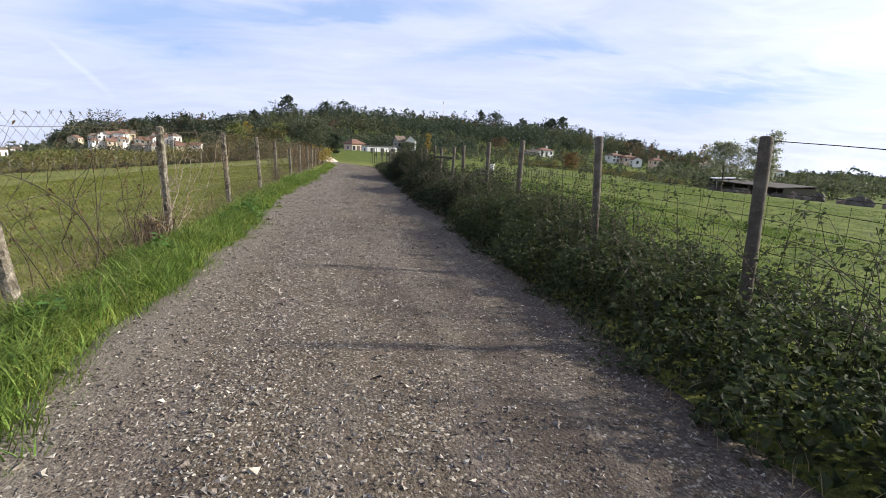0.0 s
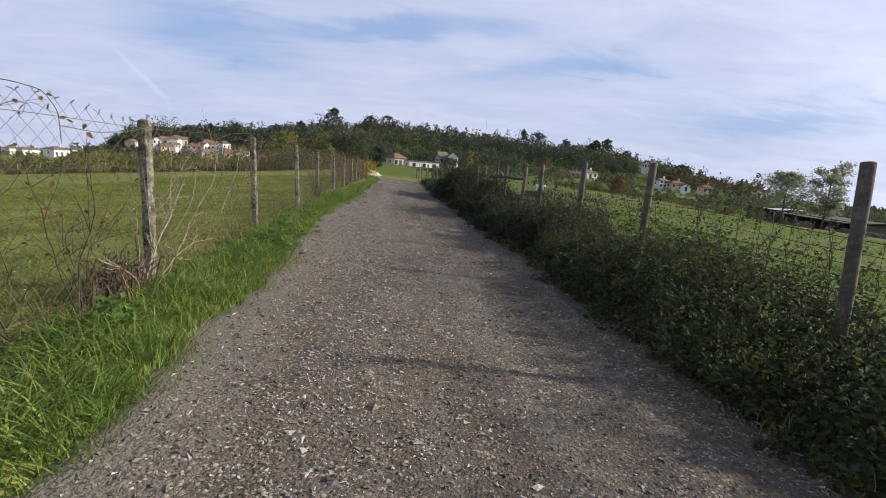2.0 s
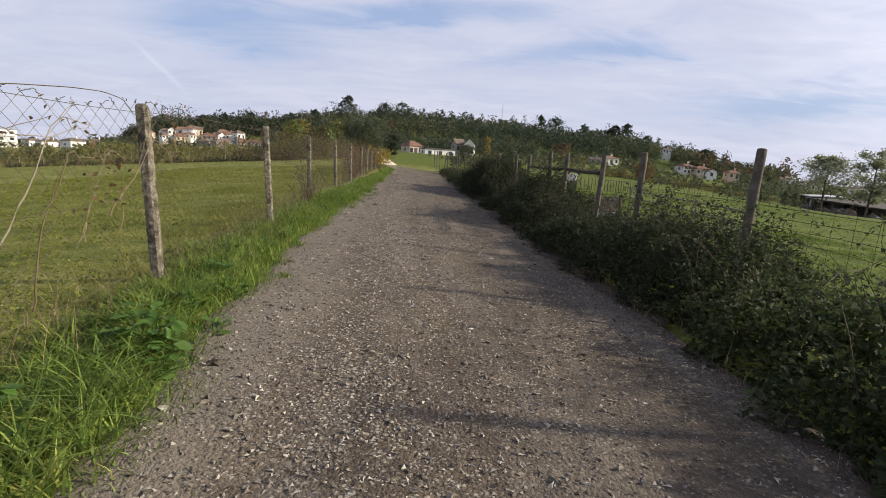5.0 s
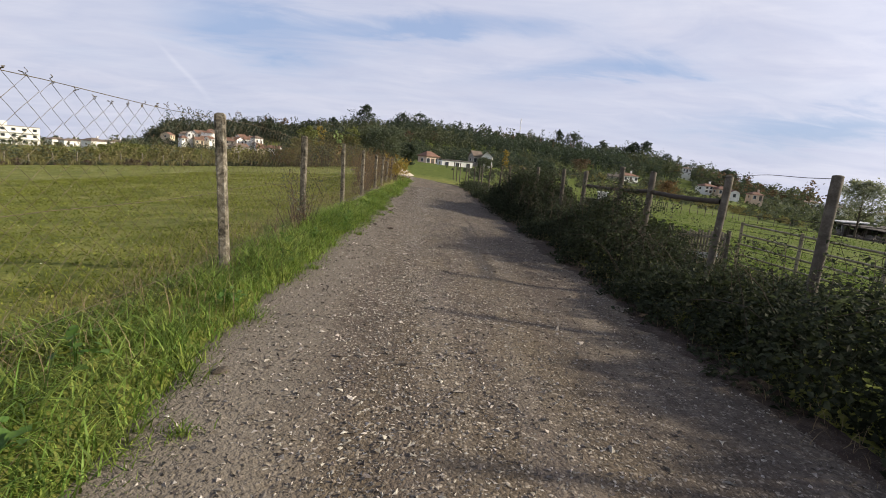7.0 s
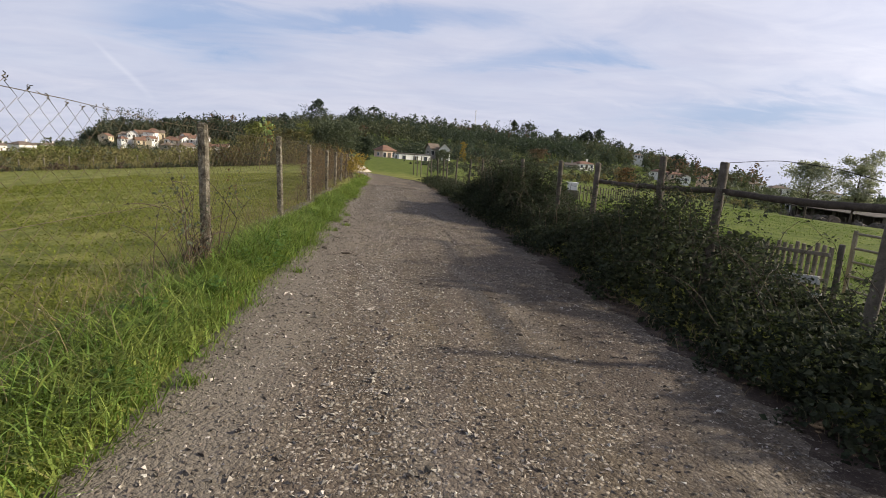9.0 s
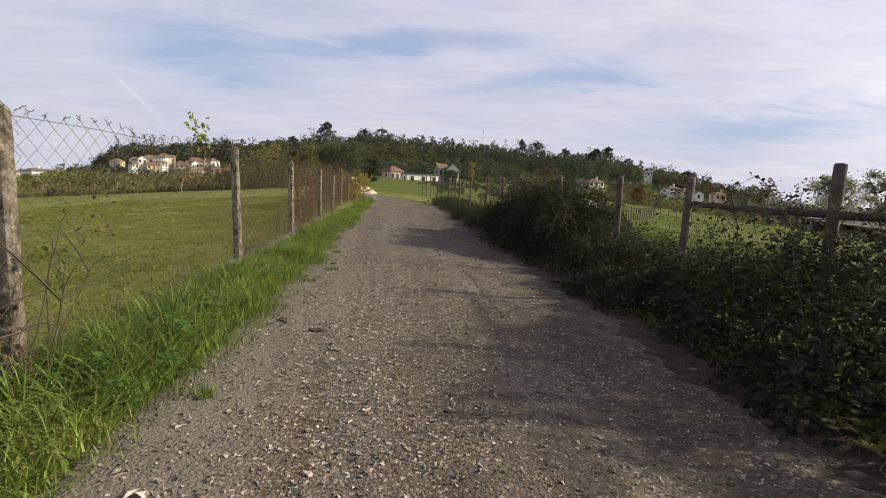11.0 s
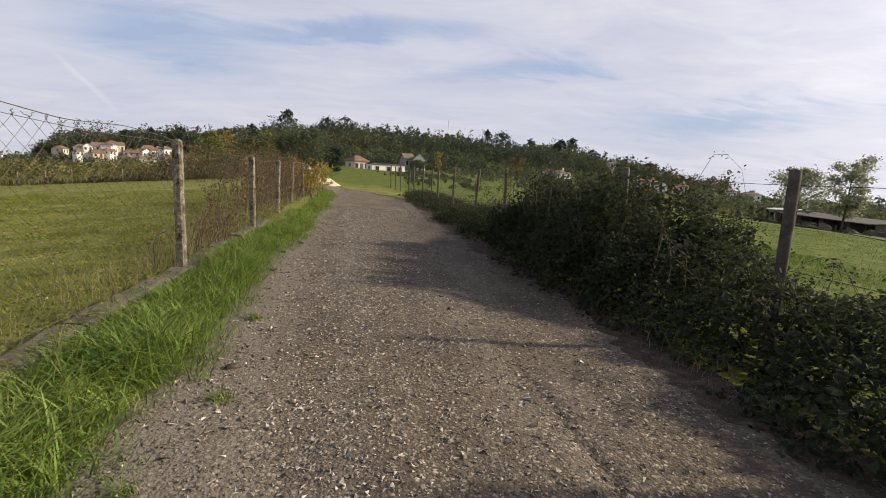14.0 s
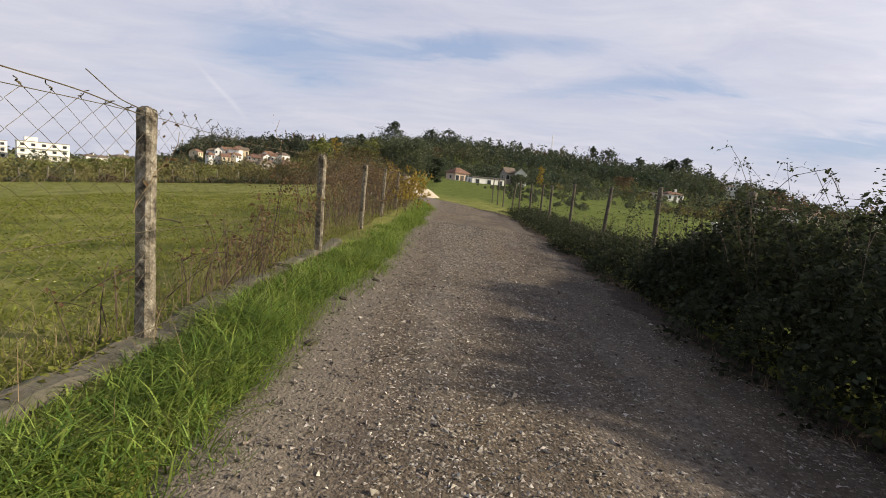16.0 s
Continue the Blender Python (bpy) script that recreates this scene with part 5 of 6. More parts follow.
def woods(name, label, count, az0, az1, d0, d1, mats, h0, h1, seed, crown=34, leaf=1.5, stem=True, broad=(.55, 1.1), clear=True):
    """A far wood of many trees: stems and ragged crowns, one object a kind of leaf."""
    rng = np.random.default_rng(seed)
    az = rng.uniform(az0, az1, count)
    d = np.sqrt(rng.uniform(d0 ** 2, d1 ** 2, count))
    if clear:
        ok = np.ones(count, bool)
        for a0, a1, dm in CLEAR:
            ok &= ~((az > a0) & (az < a1) & (d < dm))
        az, d = az[ok], d[ok]
        count = len(az)
    x, y = -.3 + d * np.sin(np.radians(az)), 8.5 + d * np.cos(np.radians(az))
    z = land(x, y)
    h = (h0 + (h1 - h0) * rng.random(count) ** 2.2) * (.7 + .6 * vnoise(x * .03, y * .03, seed))
    w = h * rng.uniform(*broad, count)
    kind = (vnoise(x * .02, y * .02, seed + 1) * 1.2 + rng.uniform(-.3, .3, count))
    for m, (mat, lo, hi) in enumerate(mats):
        sel = np.where((kind >= lo) & (kind < hi))[0]
        if not len(sel):
            continue
        n = len(sel) * crown
        who = np.repeat(sel, crown)
        u = rng.beta(1.6, 1.3, n)
        prof = np.where((who % 5) == 0, 1.05 - u, np.sin(np.pi * (.16 + .8 * u)) ** .7)
        a, rr = rng.uniform(0, 2 * np.pi, n), np.sqrt(rng.random(n)) * w[who] / 2 * prof * rng.uniform(.7, 1.25, n)
        q = np.stack([x[who] + np.cos(a) * rr, y[who] + np.sin(a) * rr, z[who] + h[who] * ((.16 if stem else -.02) + .86 * u)], 1)
        q += np.clip(rng.normal(0, .035, (n, 3)), -.07, .07) * h[who][:, None]
        v1 = scatter(SLIP, q, frames(n, rng, .1), leaf * rng.uniform(.55, 1.3, n) * (h[who] / h1) ** .5)
        stems = [np.array([(x[i], y[i], z[i] - .5), (x[i], y[i], z[i] + h[i] * (.7 if stem else .3))]) for i in sel]
        tv, tf = tubes(stems, [h[i] * (.014 if stem else .006) for i in sel], 3)
        tri = np.concatenate([tf[:, [0, 1, 2]], tf[:, [0, 2, 3]]])
        v, f = join([v1, (tv, tri)])
        tagged(new(name, mesh_data(name, v, f, mat)), label, "woods", kind="stuff")


woods("hill_woods", "dark mixed pine and oak wood covering the hill", 2700, -27, 38, 285, 470, [(M_PINE, -9, .58), (M_WOODS, .58, 1.12), (M_RUST, 1.12, 9)], 4.5, 12, 501, 64, 1.58, True, (.6, 1.1))
woods("ridge_trees", "ragged line of pines along the ridge", 380, -27, 37, 395, 450, [(M_PINE, -9, .75), (M_WOODS, .75, 9)], 6, 17, 509, 110, 1.1, True, (.45, .9))
woods("slope_trees", "scattered trees and shrubs on the lower hill slope", 560, -24, 37, 165, 300, [(M_WOODS, -9, .5), (M_OLIVE, .5, .9), (M_PINE, .9, 9)], 2.5, 6.5, 502, 60, 1.0, False)
woods("scrub_belt", "belt of olive and brown scrub beyond the meadow", 330, -47, -13, 84, 116, [(M_OLIVE, -9, .42), (M_BRUSH, .42, .95), (M_WILLOW, .95, 9)], 1.3, 3.1, 503, 100, .36, False, (.8, 1.6), False)
woods("ditch_scrub", "low dark brambles along the ditch at the meadow edge", 210, -47, -10, 72, 76, [(M_WOODS, -9, .7), (M_CANE, .7, 9)], .35, .95, 518, 50, .3, False, (1.2, 2.4), False)
woods("valley_scrub", "rough brown and olive scrub below the village", 420, -31, -9, 128, 245, [(M_OLIVE, -9, .4), (M_BRUSH, .4, .85), (M_WOODS, .85, 9)], 1.0, 2.6, 522, 60, .8, False, (.9, 1.7), False)
woods("shoulder_trees", "low trees on the falling shoulder of the hill", 150, -32.5, -26, 330, 420, [(M_WOODS, -9, .6), (M_PINE, .6, 9)], 3, 6.5, 519, 60, 1.1, False)
woods("east_woods", "dark wood on the falling end of the hill", 330, 23, 37.5, 290, 420, [(M_PINE, -9, .6), (M_WOODS, .6, 1.1), (M_RUST, 1.1, 9)], 4.5, 9, 523, 80, 1.2, True, (.6, 1.1))
woods("paddock_hedge", "dark hedge of bushes and brambles beyond the paddock", 300, 19, 37, 112, 138, [(M_WOODS, -9, .5), (M_OLIVE, .5, .8), (M_BRUSH, .8, 9)], .7, 1.9, 524, 60, .42, False, (1.0, 1.9), False)
woods("slope_scrub", "brown and green scrub on the lower hill slope", 330, 8.5, 28, 150, 232, [(M_OLIVE, -9, .35), (M_BRUSH, .35, .62), (M_WOODS, .62, 1.0), (M_RUST, 1.0, 9)], 1.0, 3.4, 521, 60, .7, False, (.8, 1.5))
for k, (az, h, w) in enumerate([(-31.6, 2.7, 3.4), (-30.4, 3.2, 3.6), (-29.2, 3.5, 4.0), (-28.0, 3.4, 3.6), (-26.9, 3.3, 3.2), (-25.8, 2.8, 3.0), (-33.8, 2.2, 3.0), (-22.4, 2.6, 2.6)]):
    x, y = polar(az, 95 + 4 * (k % 3))
    tree("willow_bush", "yellow-green willow bush beyond the meadow", x, y, h, w, M_WILLOW, 570 + k, 1300, .26, .04, "round", "willows beyond the meadow")
woods("valley_trees", "low trees in the valley beyond the paddock", 700, 33, 66, 128, 330, [(M_WOODS, -9, .6), (M_OLIVE, .6, 9)], 3, 6.5, 504, 60, 1.0, False)
woods("valley_trees", "low trees in the valley beyond the meadow", 200, -62, -27, 190, 520, [(M_WOODS, -9, .6), (M_OLIVE, .6, 9)], 2.5, 6, 505, 60, 1.0, False)
woods("olive_rows", "rows of small olive bushes at the far side of the paddock", 330, 9, 40, 100, 215, [(M_OLIVE, -9, .5), (M_WOODS, .5, 9)], .7, 2.0, 506, 80, .4, False, (.8, 1.4), False)
woods("lane_scrub", "low green scrub beside the far end of the lane", 110, 4.5, 12, 62, 130, [(M_WOODS, -9, .5), (M_OLIVE, .5, 9)], .5, 1.1, 507, 130, .24, False, (.9, 1.6), False)

woods("plain_trees", "far belt of trees on the plain", 420, 31, 70, 380, 1000, [(M_WOODS, -9, .6), (M_PINE, .6, 9)], 7, 13, 516, 60, 2.6, False, (.8, 1.5), False)
woods("plain_trees", "far belt of trees on the plain beyond the village", 420, -70, -27, 520, 1100, [(M_WOODS, -9, .6), (M_PINE, .6, 9)], 6, 11, 517, 60, 2.6, False, (.8, 1.5), False)
woods("village_woods", "dense dark wood on the hill above the village", 620, -27.5, -13, 376, 432, [(M_PINE, -9, .7), (M_WOODS, .7, 9)], 5, 11, 515, 110, 1.3, True, (.6, 1.0))
woods("house_woods", "dark trees crowding behind the houses at the lane end", 420, -8, 14, 182, 292, [(M_WOODS, -9, .55), (M_PINE, .55, 9)], 3.5, 7.5, 510, 90, .9, False, (.7, 1.2), False)
woods("house_hedge", "dark garden hedges before the houses", 18, 2.5, 9.5, 92, 116, [(M_WOODS, -9, .55), (M_OLIVE, .55, 9)], .3, .8, 511, 120, .26, False, (.9, 1.6), False)
rngr = np.random.default_rng(512)
ra, rd = np.radians(rngr.uniform(-47, -7, 15000)), 73 + 25 * rngr.random(15000) ** 1.2
rx, ry_ = -.3 + rd * np.sin(ra), 8.5 + rd * np.cos(ra)
tall = .35 + .8 * vnoise(rx * .12, ry_ * .12, 513) + .3 * vnoise(rx * .6, ry_ * .6, 514)
grass("reed_belt", [blades(place_on(rx, ry_), tall * rngr.uniform(.6, 1.2, 15000), rngr.uniform(.03, .07, 15000), rngr.uniform(.1, .5, 15000), rngr, 2)], M_BRUSH, "belt of tall brown grass and reeds at the meadow edge")

x, y = polar(-6.5, 400)
tree("tall_pine", "tall dark pine standing above the wooded ridge", x, y, 21, 11, M_PINE, 520, 700, 1.7, .45, "pine")
for k, (az, d, h, w, b) in enumerate([(16.0, 400, 19, 12, .5), (14.6, 405, 19, 6, .6), (22.2, 390, 17, 9, .62), (23.2, 392, 19, 9, .62), (21.6, 395, 15, 7, .6), (30.9, 330, 13, 9, .45), (18.8, 395, 15, 7, .3), (25.2, 380, 14, 7, .3), (-.6, 400, 17, 11, .35), (-2.6, 405, 17, 9, .4), (-12.5, 400, 13, 8, .3), (-16, 395, 15, 6, .3), (-20.6, 390, 14, 8, .35), (-18.6, 392, 15, 5, .3), (-10, 395, 14, 7, .3)]):
    x, y = polar(az, d)
    tree("ridge_pine", "umbrella-topped pine on the ridge skyline", x, y, h, w, M_PINE, 530 + k, 420, 1.5, b, "pine", "pines on the ridge")
for name, lab, az, d, h, w, mat, sh, n, lf, b in [
        ("grey_green_oak", "broad grey-green evergreen tree behind the lane end", -4.4, 84, 5.6, 6.4, M_OLIVE, "round", 5200, .34, .1),
        ("dark_evergreen", "dense dark green evergreen tree beside a house", -1.7, 88, 4.0, 3.0, M_PINE, "round", 3600, .3, .04),
        ("dark_evergreen", "dark broad tree in front of the wooded hill", -6.6, 108, 6.3, 7.0, M_WOODS, "round", 3400, .42, .1),
        ("yellow_poplar", "airy poplar turning yellow in autumn", -12.2, 84, 6.6, 4.4, M_WILLOW, "round", 2000, .26, .1),
        ("yellow_poplar", "slim poplar with ochre leaves", -11.4, 90, 7.0, 2.0, M_YELLOW, "column", 700, .28, .1),
        ("yellow_poplar", "slim poplar with ochre leaves", -7.7, 86, 6.0, 2.8, M_WILLOW, "column", 1300, .26, .1),
        ("yellowing_tree", "loose tree with yellow-green autumn leaves", -9.2, 88, 5.4, 4.6, M_BRUSH, "round", 1900, .3, .12),
        ("yellowing_tree", "loose tree with yellow-green autumn leaves", -13.0, 82, 4.4, 4.2, M_BRUSH, "round", 1500, .28, .12),
        ("yellowing_tree", "small tree with thin ochre leaves", -7.8, 80, 4.6, 3.4, M_BRUSH, "round", 1100, .26, .12),
        ("brown_tree", "small half-bare brown tree at the meadow edge", -14.6, 76, 2.6, 3.0, M_DEADLEAF, "round", 1000, .26, .12),
        ("yellow_poplar", "slim pale yellow poplar below the hill", 8.9, 172, 6.6, 2.2, M_YELLOW, "column", 500, .5, .1),
        ("round_bush", "round yellow-green tree before a gabled house", 6.5, 132, 3.2, 4.0, M_OLIVE, "round", 2600, .34, .05),
        ("orange_tree", "small tree in dull orange autumn leaf", 25.5, 118, 4.2, 3.8, M_DEADLEAF, "round", 2000, .34, .12),
        ("rust_tree", "bare reddish tree on the slope", 17.0, 175, 6.0, 6.0, M_RUST, "round", 900, .5, .15)]:
    x, y = polar(az, d)
    tree(name, lab, x, y, h, w, mat, int(abs(az) * 31 + d), n, lf, b, sh)
x, y = -.5 + 112 * math.sin(radians(42.2)), 12 + 112 * math.cos(radians(42.2))
tree("pale_tree", "airy spreading tree with pale green leaves by the sheds", x, y, 10.6, 8.4, M_PALE, 561, 5200, .40, .3, "round", "pair of pale trees", trunk_r=.2)
x, y = -.5 + 112 * math.sin(radians(45.5)), 12 + 112 * math.cos(radians(45.5))
tree("pale_tree", "tall slender tree with pale green leaves by the sheds", x, y, 12.2, 5.6, M_PALE, 562, 5200, .40, .22, "column", "pair of pale trees", trunk_r=.2)


# ---- houses ----
def house(name, label, az, d, width, depth, low, high, wall_mat, roof_mat, turn=0.0, rise=1.3, style="gable", windows=3, floors=1, group="", chimney=True, door=True):
    """A house facing the lane. low, high: its visible foot and eaves, metres over or under the eye's level."""
    x, y = polar(az, d)
    g = float(land(x, y))
    foot, eaves = 1.3 + low, 1.3 + high
    base = min(g, foot) - .4
    ob = thing(name, label, "house", (x, y, base), group, turn=-az + turn + 22)
    H, w, dp = eaves - base, width / 2, depth / 2
    bm = bmesh.new()
    add_box(bm, -w, -dp, 0, w, dp, H)
    if style == "gable_front":
        for yy in (-dp, dp):
            a = [bm.verts.new(p) for p in ((-w, yy, H + .002), (w, yy, H + .002), (0, yy, H + rise))]
            bm.faces.new(a if yy > 0 else a[::-1])
    elif style == "gable":
        for xx in (-w, w):
            a = [bm.verts.new(p) for p in ((xx, -dp, H + .002), (xx, dp, H + .002), (xx, 0, H + rise))]
            bm.faces.new(a)
    part("wall", bm, wall_mat, ob)
    o, th = .35, .14
    slabs = {"gable": [((-w - o, -dp - o, H - .12), (w + o, -dp - o, H - .12), (w + o, 0, H + rise), (-w - o, 0, H + rise)), ((w + o, dp + o, H - .12), (-w - o, dp + o, H - .12), (-w - o, 0, H + rise), (w + o, 0, H + rise))],
             "gable_front": [((-w - o, -dp - o, H - .12), (0, -dp - o, H + rise), (0, dp + o, H + rise), (-w - o, dp + o, H - .12)), ((w + o, -dp - o, H - .12), (w + o, dp + o, H - .12), (0, dp + o, H + rise), (0, -dp - o, H + rise))],
             "hip": [((-w - o, -dp - o, H - .08), (w + o, -dp - o, H - .08), (w * .35, 0, H + rise), (-w * .35, 0, H + rise)), ((w + o, dp + o, H - .08), (-w - o, dp + o, H - .08), (-w * .35, 0, H + rise), (w * .35, 0, H + rise)),
                     ((-w - o, dp + o, H - .08), (-w - o, -dp - o, H - .08), (-w * .35, -.01, H + rise), (-w * .35, .01, H + rise)), ((w + o, -dp - o, H - .08), (w + o, dp + o, H - .08), (w * .35, .01, H + rise), (w * .35, -.01, H + rise))],
             "flat": [((-w - .2, -dp - .2, H + .02), (w + .2, -dp - .2, H + .02), (w + .2, dp + .2, H + rise), (-w - .2, dp + .2, H + rise))]}[style]
    bm = bmesh.new()
    for s in slabs:
        lo = [bm.verts.new(p) for p in s]
        hi = [bm.verts.new((p[0], p[1], p[2] + th)) for p in s]
        bm.faces.new(lo[::-1])
        bm.faces.new(hi)
        for a in range(4):
            bm.faces.new((lo[a], lo[(a + 1) % 4], hi[(a + 1) % 4], hi[a]))
    roof = part("roof", bm, roof_mat, ob)
    if chimney and style != "flat":
        bm = add_box(bmesh.new(), w * .4, -.3, H + rise * .4, w * .4 + .6, .3, H + rise + .9, .03)
        add_box(bm, w * .4 - .08, -.38, H + rise + .9, w * .4 + .68, .38, H + rise + 1.02, .02)
        part("chimney", bm, wall_mat, roof)
    for fl in range(floors):
        zc = foot - base + (H - (foot - base)) * (fl + .55) / floors
        hh = min(.62, (H - (foot - base)) / floors * .27)
        for k in range(windows):
            xc = -w + width * (k + .5) / windows + .12 * ((k * 7 + fl) % 3 - 1)
            if door and fl == 0 and k == windows // 2:
                bm = add_box(bmesh.new(), xc - .5, -dp - .05, foot - base, xc + .5, -dp + .04, zc + hh, .02)
                part("door", bm, M_DARKROOF, ob, "dark door")
                continue
            win = part("window", add_box(bmesh.new(), xc - .58, -dp - .06, zc - hh - .08, xc + .58, -dp + .03, zc + hh + .08, .02), M_TRIM, ob)
            part("pane", add_box(bmesh.new(), xc - .46, -dp - .075, zc - hh, xc + .46, -dp - .02, zc + hh), M_PANE, win)
    for k, sx in enumerate((-w, w)):
        zc = foot - base + (H - (foot - base)) * .6
        win = part("window", add_box(bmesh.new(), sx - .05, -.6, zc - .5, sx + .05, .6, zc + .5, .02), M_TRIM, ob)
        part("pane", add_box(bmesh.new(), sx - .065, -.48, zc - .42, sx + .065, .48, zc + .42), M_PANE, win)
    return ob


house("tile_roofed_house", "small apricot house with a weathered clay tile roof", .5, 150, 4.0, 5, -1.2, 1.45, M_PINKW, M_TILE, 8, 1.3, "hip", 3, chimney=False)
house("white_outbuilding", "long low white outbuilding with dark openings", 3.4, 142, 8.8, 4, -1.3, .7, M_WHITE, M_DARKROOF, 0, .2, "flat", 3, 1, door=False)
house("gabled_house", "cream two-storey house with a grey gabled roof", 6.9, 165, 3.3, 6, .2, 3.0, M_WHITE, M_OLDTILE, -24, 1.6, "gable_front", 2, 1, chimney=False)
house("grey_barn", "grey barn with a sloping tiled roof beside the gabled house", 5.6, 169, 2.9, 4.5, .2, 3.1, M_GREYW, M_OLDTILE, 0, 1.5, "gable", 2, 1, chimney=False)
house("hillside_house", "low house with a white front under the wooded slope", 21.7, 225, 6.6, 6, -.8, 1.6, M_WHITE, M_TILE, 10, 1.0, "hip", 3)
house("hillside_house", "stone outbuilding with a dark roof under the wooded slope", 20.3, 220, 4.5, 5, -.9, .8, M_GREYW, M_DARKROOF, 0, .8, "gable", 2, door=False)
G = "houses beyond the paddock"
house("villa", "white two-storey house with a clay tile roof", 29.2, 238, 5.2, 6, -2.4, .3, M_WHITE, M_TILE, 15, .9, "hip", 3, 2, G)
house("villa", "apricot house with a clay tile roof", 30.6, 236, 5.4, 6, -2.8, -.4, M_PINKW, M_TILE, 5, 1.0, "hip", 3, 1, G)
house("villa", "white garage with a low gabled roof", 31.5, 222, 3.4, 5, -3.6, -1.2, M_WHITE, M_TILE, 0, .9, "gable_front", 1, 1, G, False, False)
house("villa", "brick-red house half hidden by trees", 33.4, 235, 4.0, 6, -3.6, -1.3, M_PINKW, M_TILE, 0, 1.0, "hip", 2, 1, G)
house("villa", "pale house standing high among the trees", 27.2, 380, 5.5, 6, 8.4, 10.6, M_WHITE, M_OLDTILE, 0, .9, "hip", 3, 1, G)
V = "white village houses on the hillside"
for k, (az, d, w, lo, hi, mat, st, fl, tn) in enumerate([
        (-24.1, 345, 6.5, -1.4, 3.0, M_WHITE, "hip", 2, 10), (-22.9, 350, 6.0, .6, 4.6, M_WHITE, "gable", 2, -8), (-22.0, 340, 7.0, -.4, 5.0, M_WHITE, "hip", 2, 14), (-21.3, 352, 5.0, 2.0, 5.4, M_CREAM, "gable", 1, 0),
        (-20.3, 348, 6.0, -.8, 2.2, M_WHITE, "hip", 1, -12), (-19.4, 340, 5.5, -.6, 2.6, M_WHITE, "gable_front", 1, 6), (-20.6, 322, 6.5, -4.0, -1.4, M_GREYW, "hip", 1, 10), (-18.4, 344, 5.5, 0, 3.4, M_WHITE, "gable", 1, 0),
        (-22.9, 330, 4.6, -2.0, .4, M_CREAM, "gable", 1, 20), (-19.2, 300, 8.5, -3.4, -1.2, M_GREYW, "hip", 1, -6), (-15.7, 290, 4.6, -3.0, -.6, M_WHITE, "gable_front", 1, 12), (-16.9, 292, 6.0, -3.4, -1.0, M_CREAM, "gable", 1, -4), (-23.6, 338, 4.0, 1.0, 3.8, M_WHITE, "gable_front", 1, 14), (-19.0, 346, 4.4, 1.6, 4.6, M_WHITE, "gable", 1, -10), (-25.6, 360, 5.0, -.6, 1.8, M_CREAM, "gable", 1, 0),
        (-17.5, 336, 5.0, .6, 4.4, M_WHITE, "hip", 2, 18), (-21.8, 364, 5.0, 3.4, 6.4, M_WHITE, "hip", 1, 0), (-18.9, 325, 4.6, -3.2, -1.0, M_GREYW, "gable", 1, 4)]):
    house("village_house", ("white-rendered" if mat == M_WHITE else "pale-rendered") + " village house with a clay tile roof on the hillside", az, d, w, 6, lo, hi, mat, (M_TILE, M_OLDTILE)[k % 3 == 0], tn + (-30, 14, 38, -12)[k % 4], 1.5, st, 2, 1, V, chimney=False)
rngv = np.random.default_rng(610)
for k in range(16):
    az, lo = float(rngv.uniform(-24.4, -17.4)), float(rngv.uniform(-2.8, 3.2))
    house("village_house", "small pale-rendered village house with a clay tile roof", az, 340 + 6 * lo + float(rngv.uniform(-4, 4)), float(rngv.uniform(3.2, 5.2)), 5, lo, lo + float(rngv.uniform(1.8, 2.8)), (M_WHITE, M_WHITE, M_CREAM, M_GREYW)[k % 4], (M_TILE, M_OLDTILE)[k % 4 == 1], float(rngv.uniform(-40, 40)), 1.3, ("gable", "hip", "gable_front")[k % 3], 2, 1, V, chimney=k % 3 == 0)
woods("village_trees", "dark trees between the village houses", 130, -26.5, -14.8, 300, 372, [(M_WOODS, -9, .7), (M_PINE, .7, 9)], 2.2, 5.0, 508, 50, .9, False, (.6, 1.1), False)
D = "distant houses in the valley"
for k, (az, d, w, lo, hi) in enumerate([(-31.5, 300, 7, -8.5, -4.6), (-33.2, 420, 12, -12, -7.5), (-29.8, 380, 9, -8.5, -5.4), (-34.3, 460, 10, -13, -8), (-30.6, 470, 10, -11, -7), (39.8, 330, 9, -8, -4.5), (37.6, 300, 8, -6, -3), (43.5, 350, 10, -10, -6)]):
    house("valley_house", "small distant white house with a tiled roof", az, d, w, 8, lo, hi, M_WHITE, M_OLDTILE, 10 - 7 * (k % 3), 1.3, "hip", 3, 1, D)


def apartments(az, d, width, storeys, low, label):
    x, y = polar(az, d)
    foot = 1.3 + low
    base = min(float(land(x, y)), foot) - .5
    H = foot - base + storeys * 2.9
    ob = thing("apartment_block", label, "apartment block", (x, y, base), "white apartment blocks", turn=-az + 6)
    bm = add_box(bmesh.new(), -width / 2, -6, 0, width / 2, 6, H)
    add_box(bm, -width / 2 + 3, -3, H, -width / 2 + 8, 3, H + 2.2)
    part("wall", bm, M_WHITE, ob)
    bm = add_box(bmesh.new(), -width / 2 - .2, -6.2, H, width / 2 + .2, 6.2, H + .25)
    part("roof", bm, M_GREYW, ob)
    n = int(width / 3.6)
    for s in range(storeys):
        z = foot - base + s * 2.9 + .9
        bm = add_box(bmesh.new(), -width / 2 + .4, -6.9, z - .95, width / 2 - .4, -6.002, z - .8)
        part("balcony", bm, M_TRIM, ob)
        for k in range(n):
            xc = -width / 2 + width * (k + .5) / n
            win = part("window", add_box(bmesh.new(), xc - .9, -6.06, z - .1, xc + .9, -5.95, z + 1.35), M_TRIM, ob)
            part("pane", add_box(bmesh.new(), xc - .75, -6.08, z, xc + .75, -6.02, z + 1.25), M_PANE, win)
    return ob


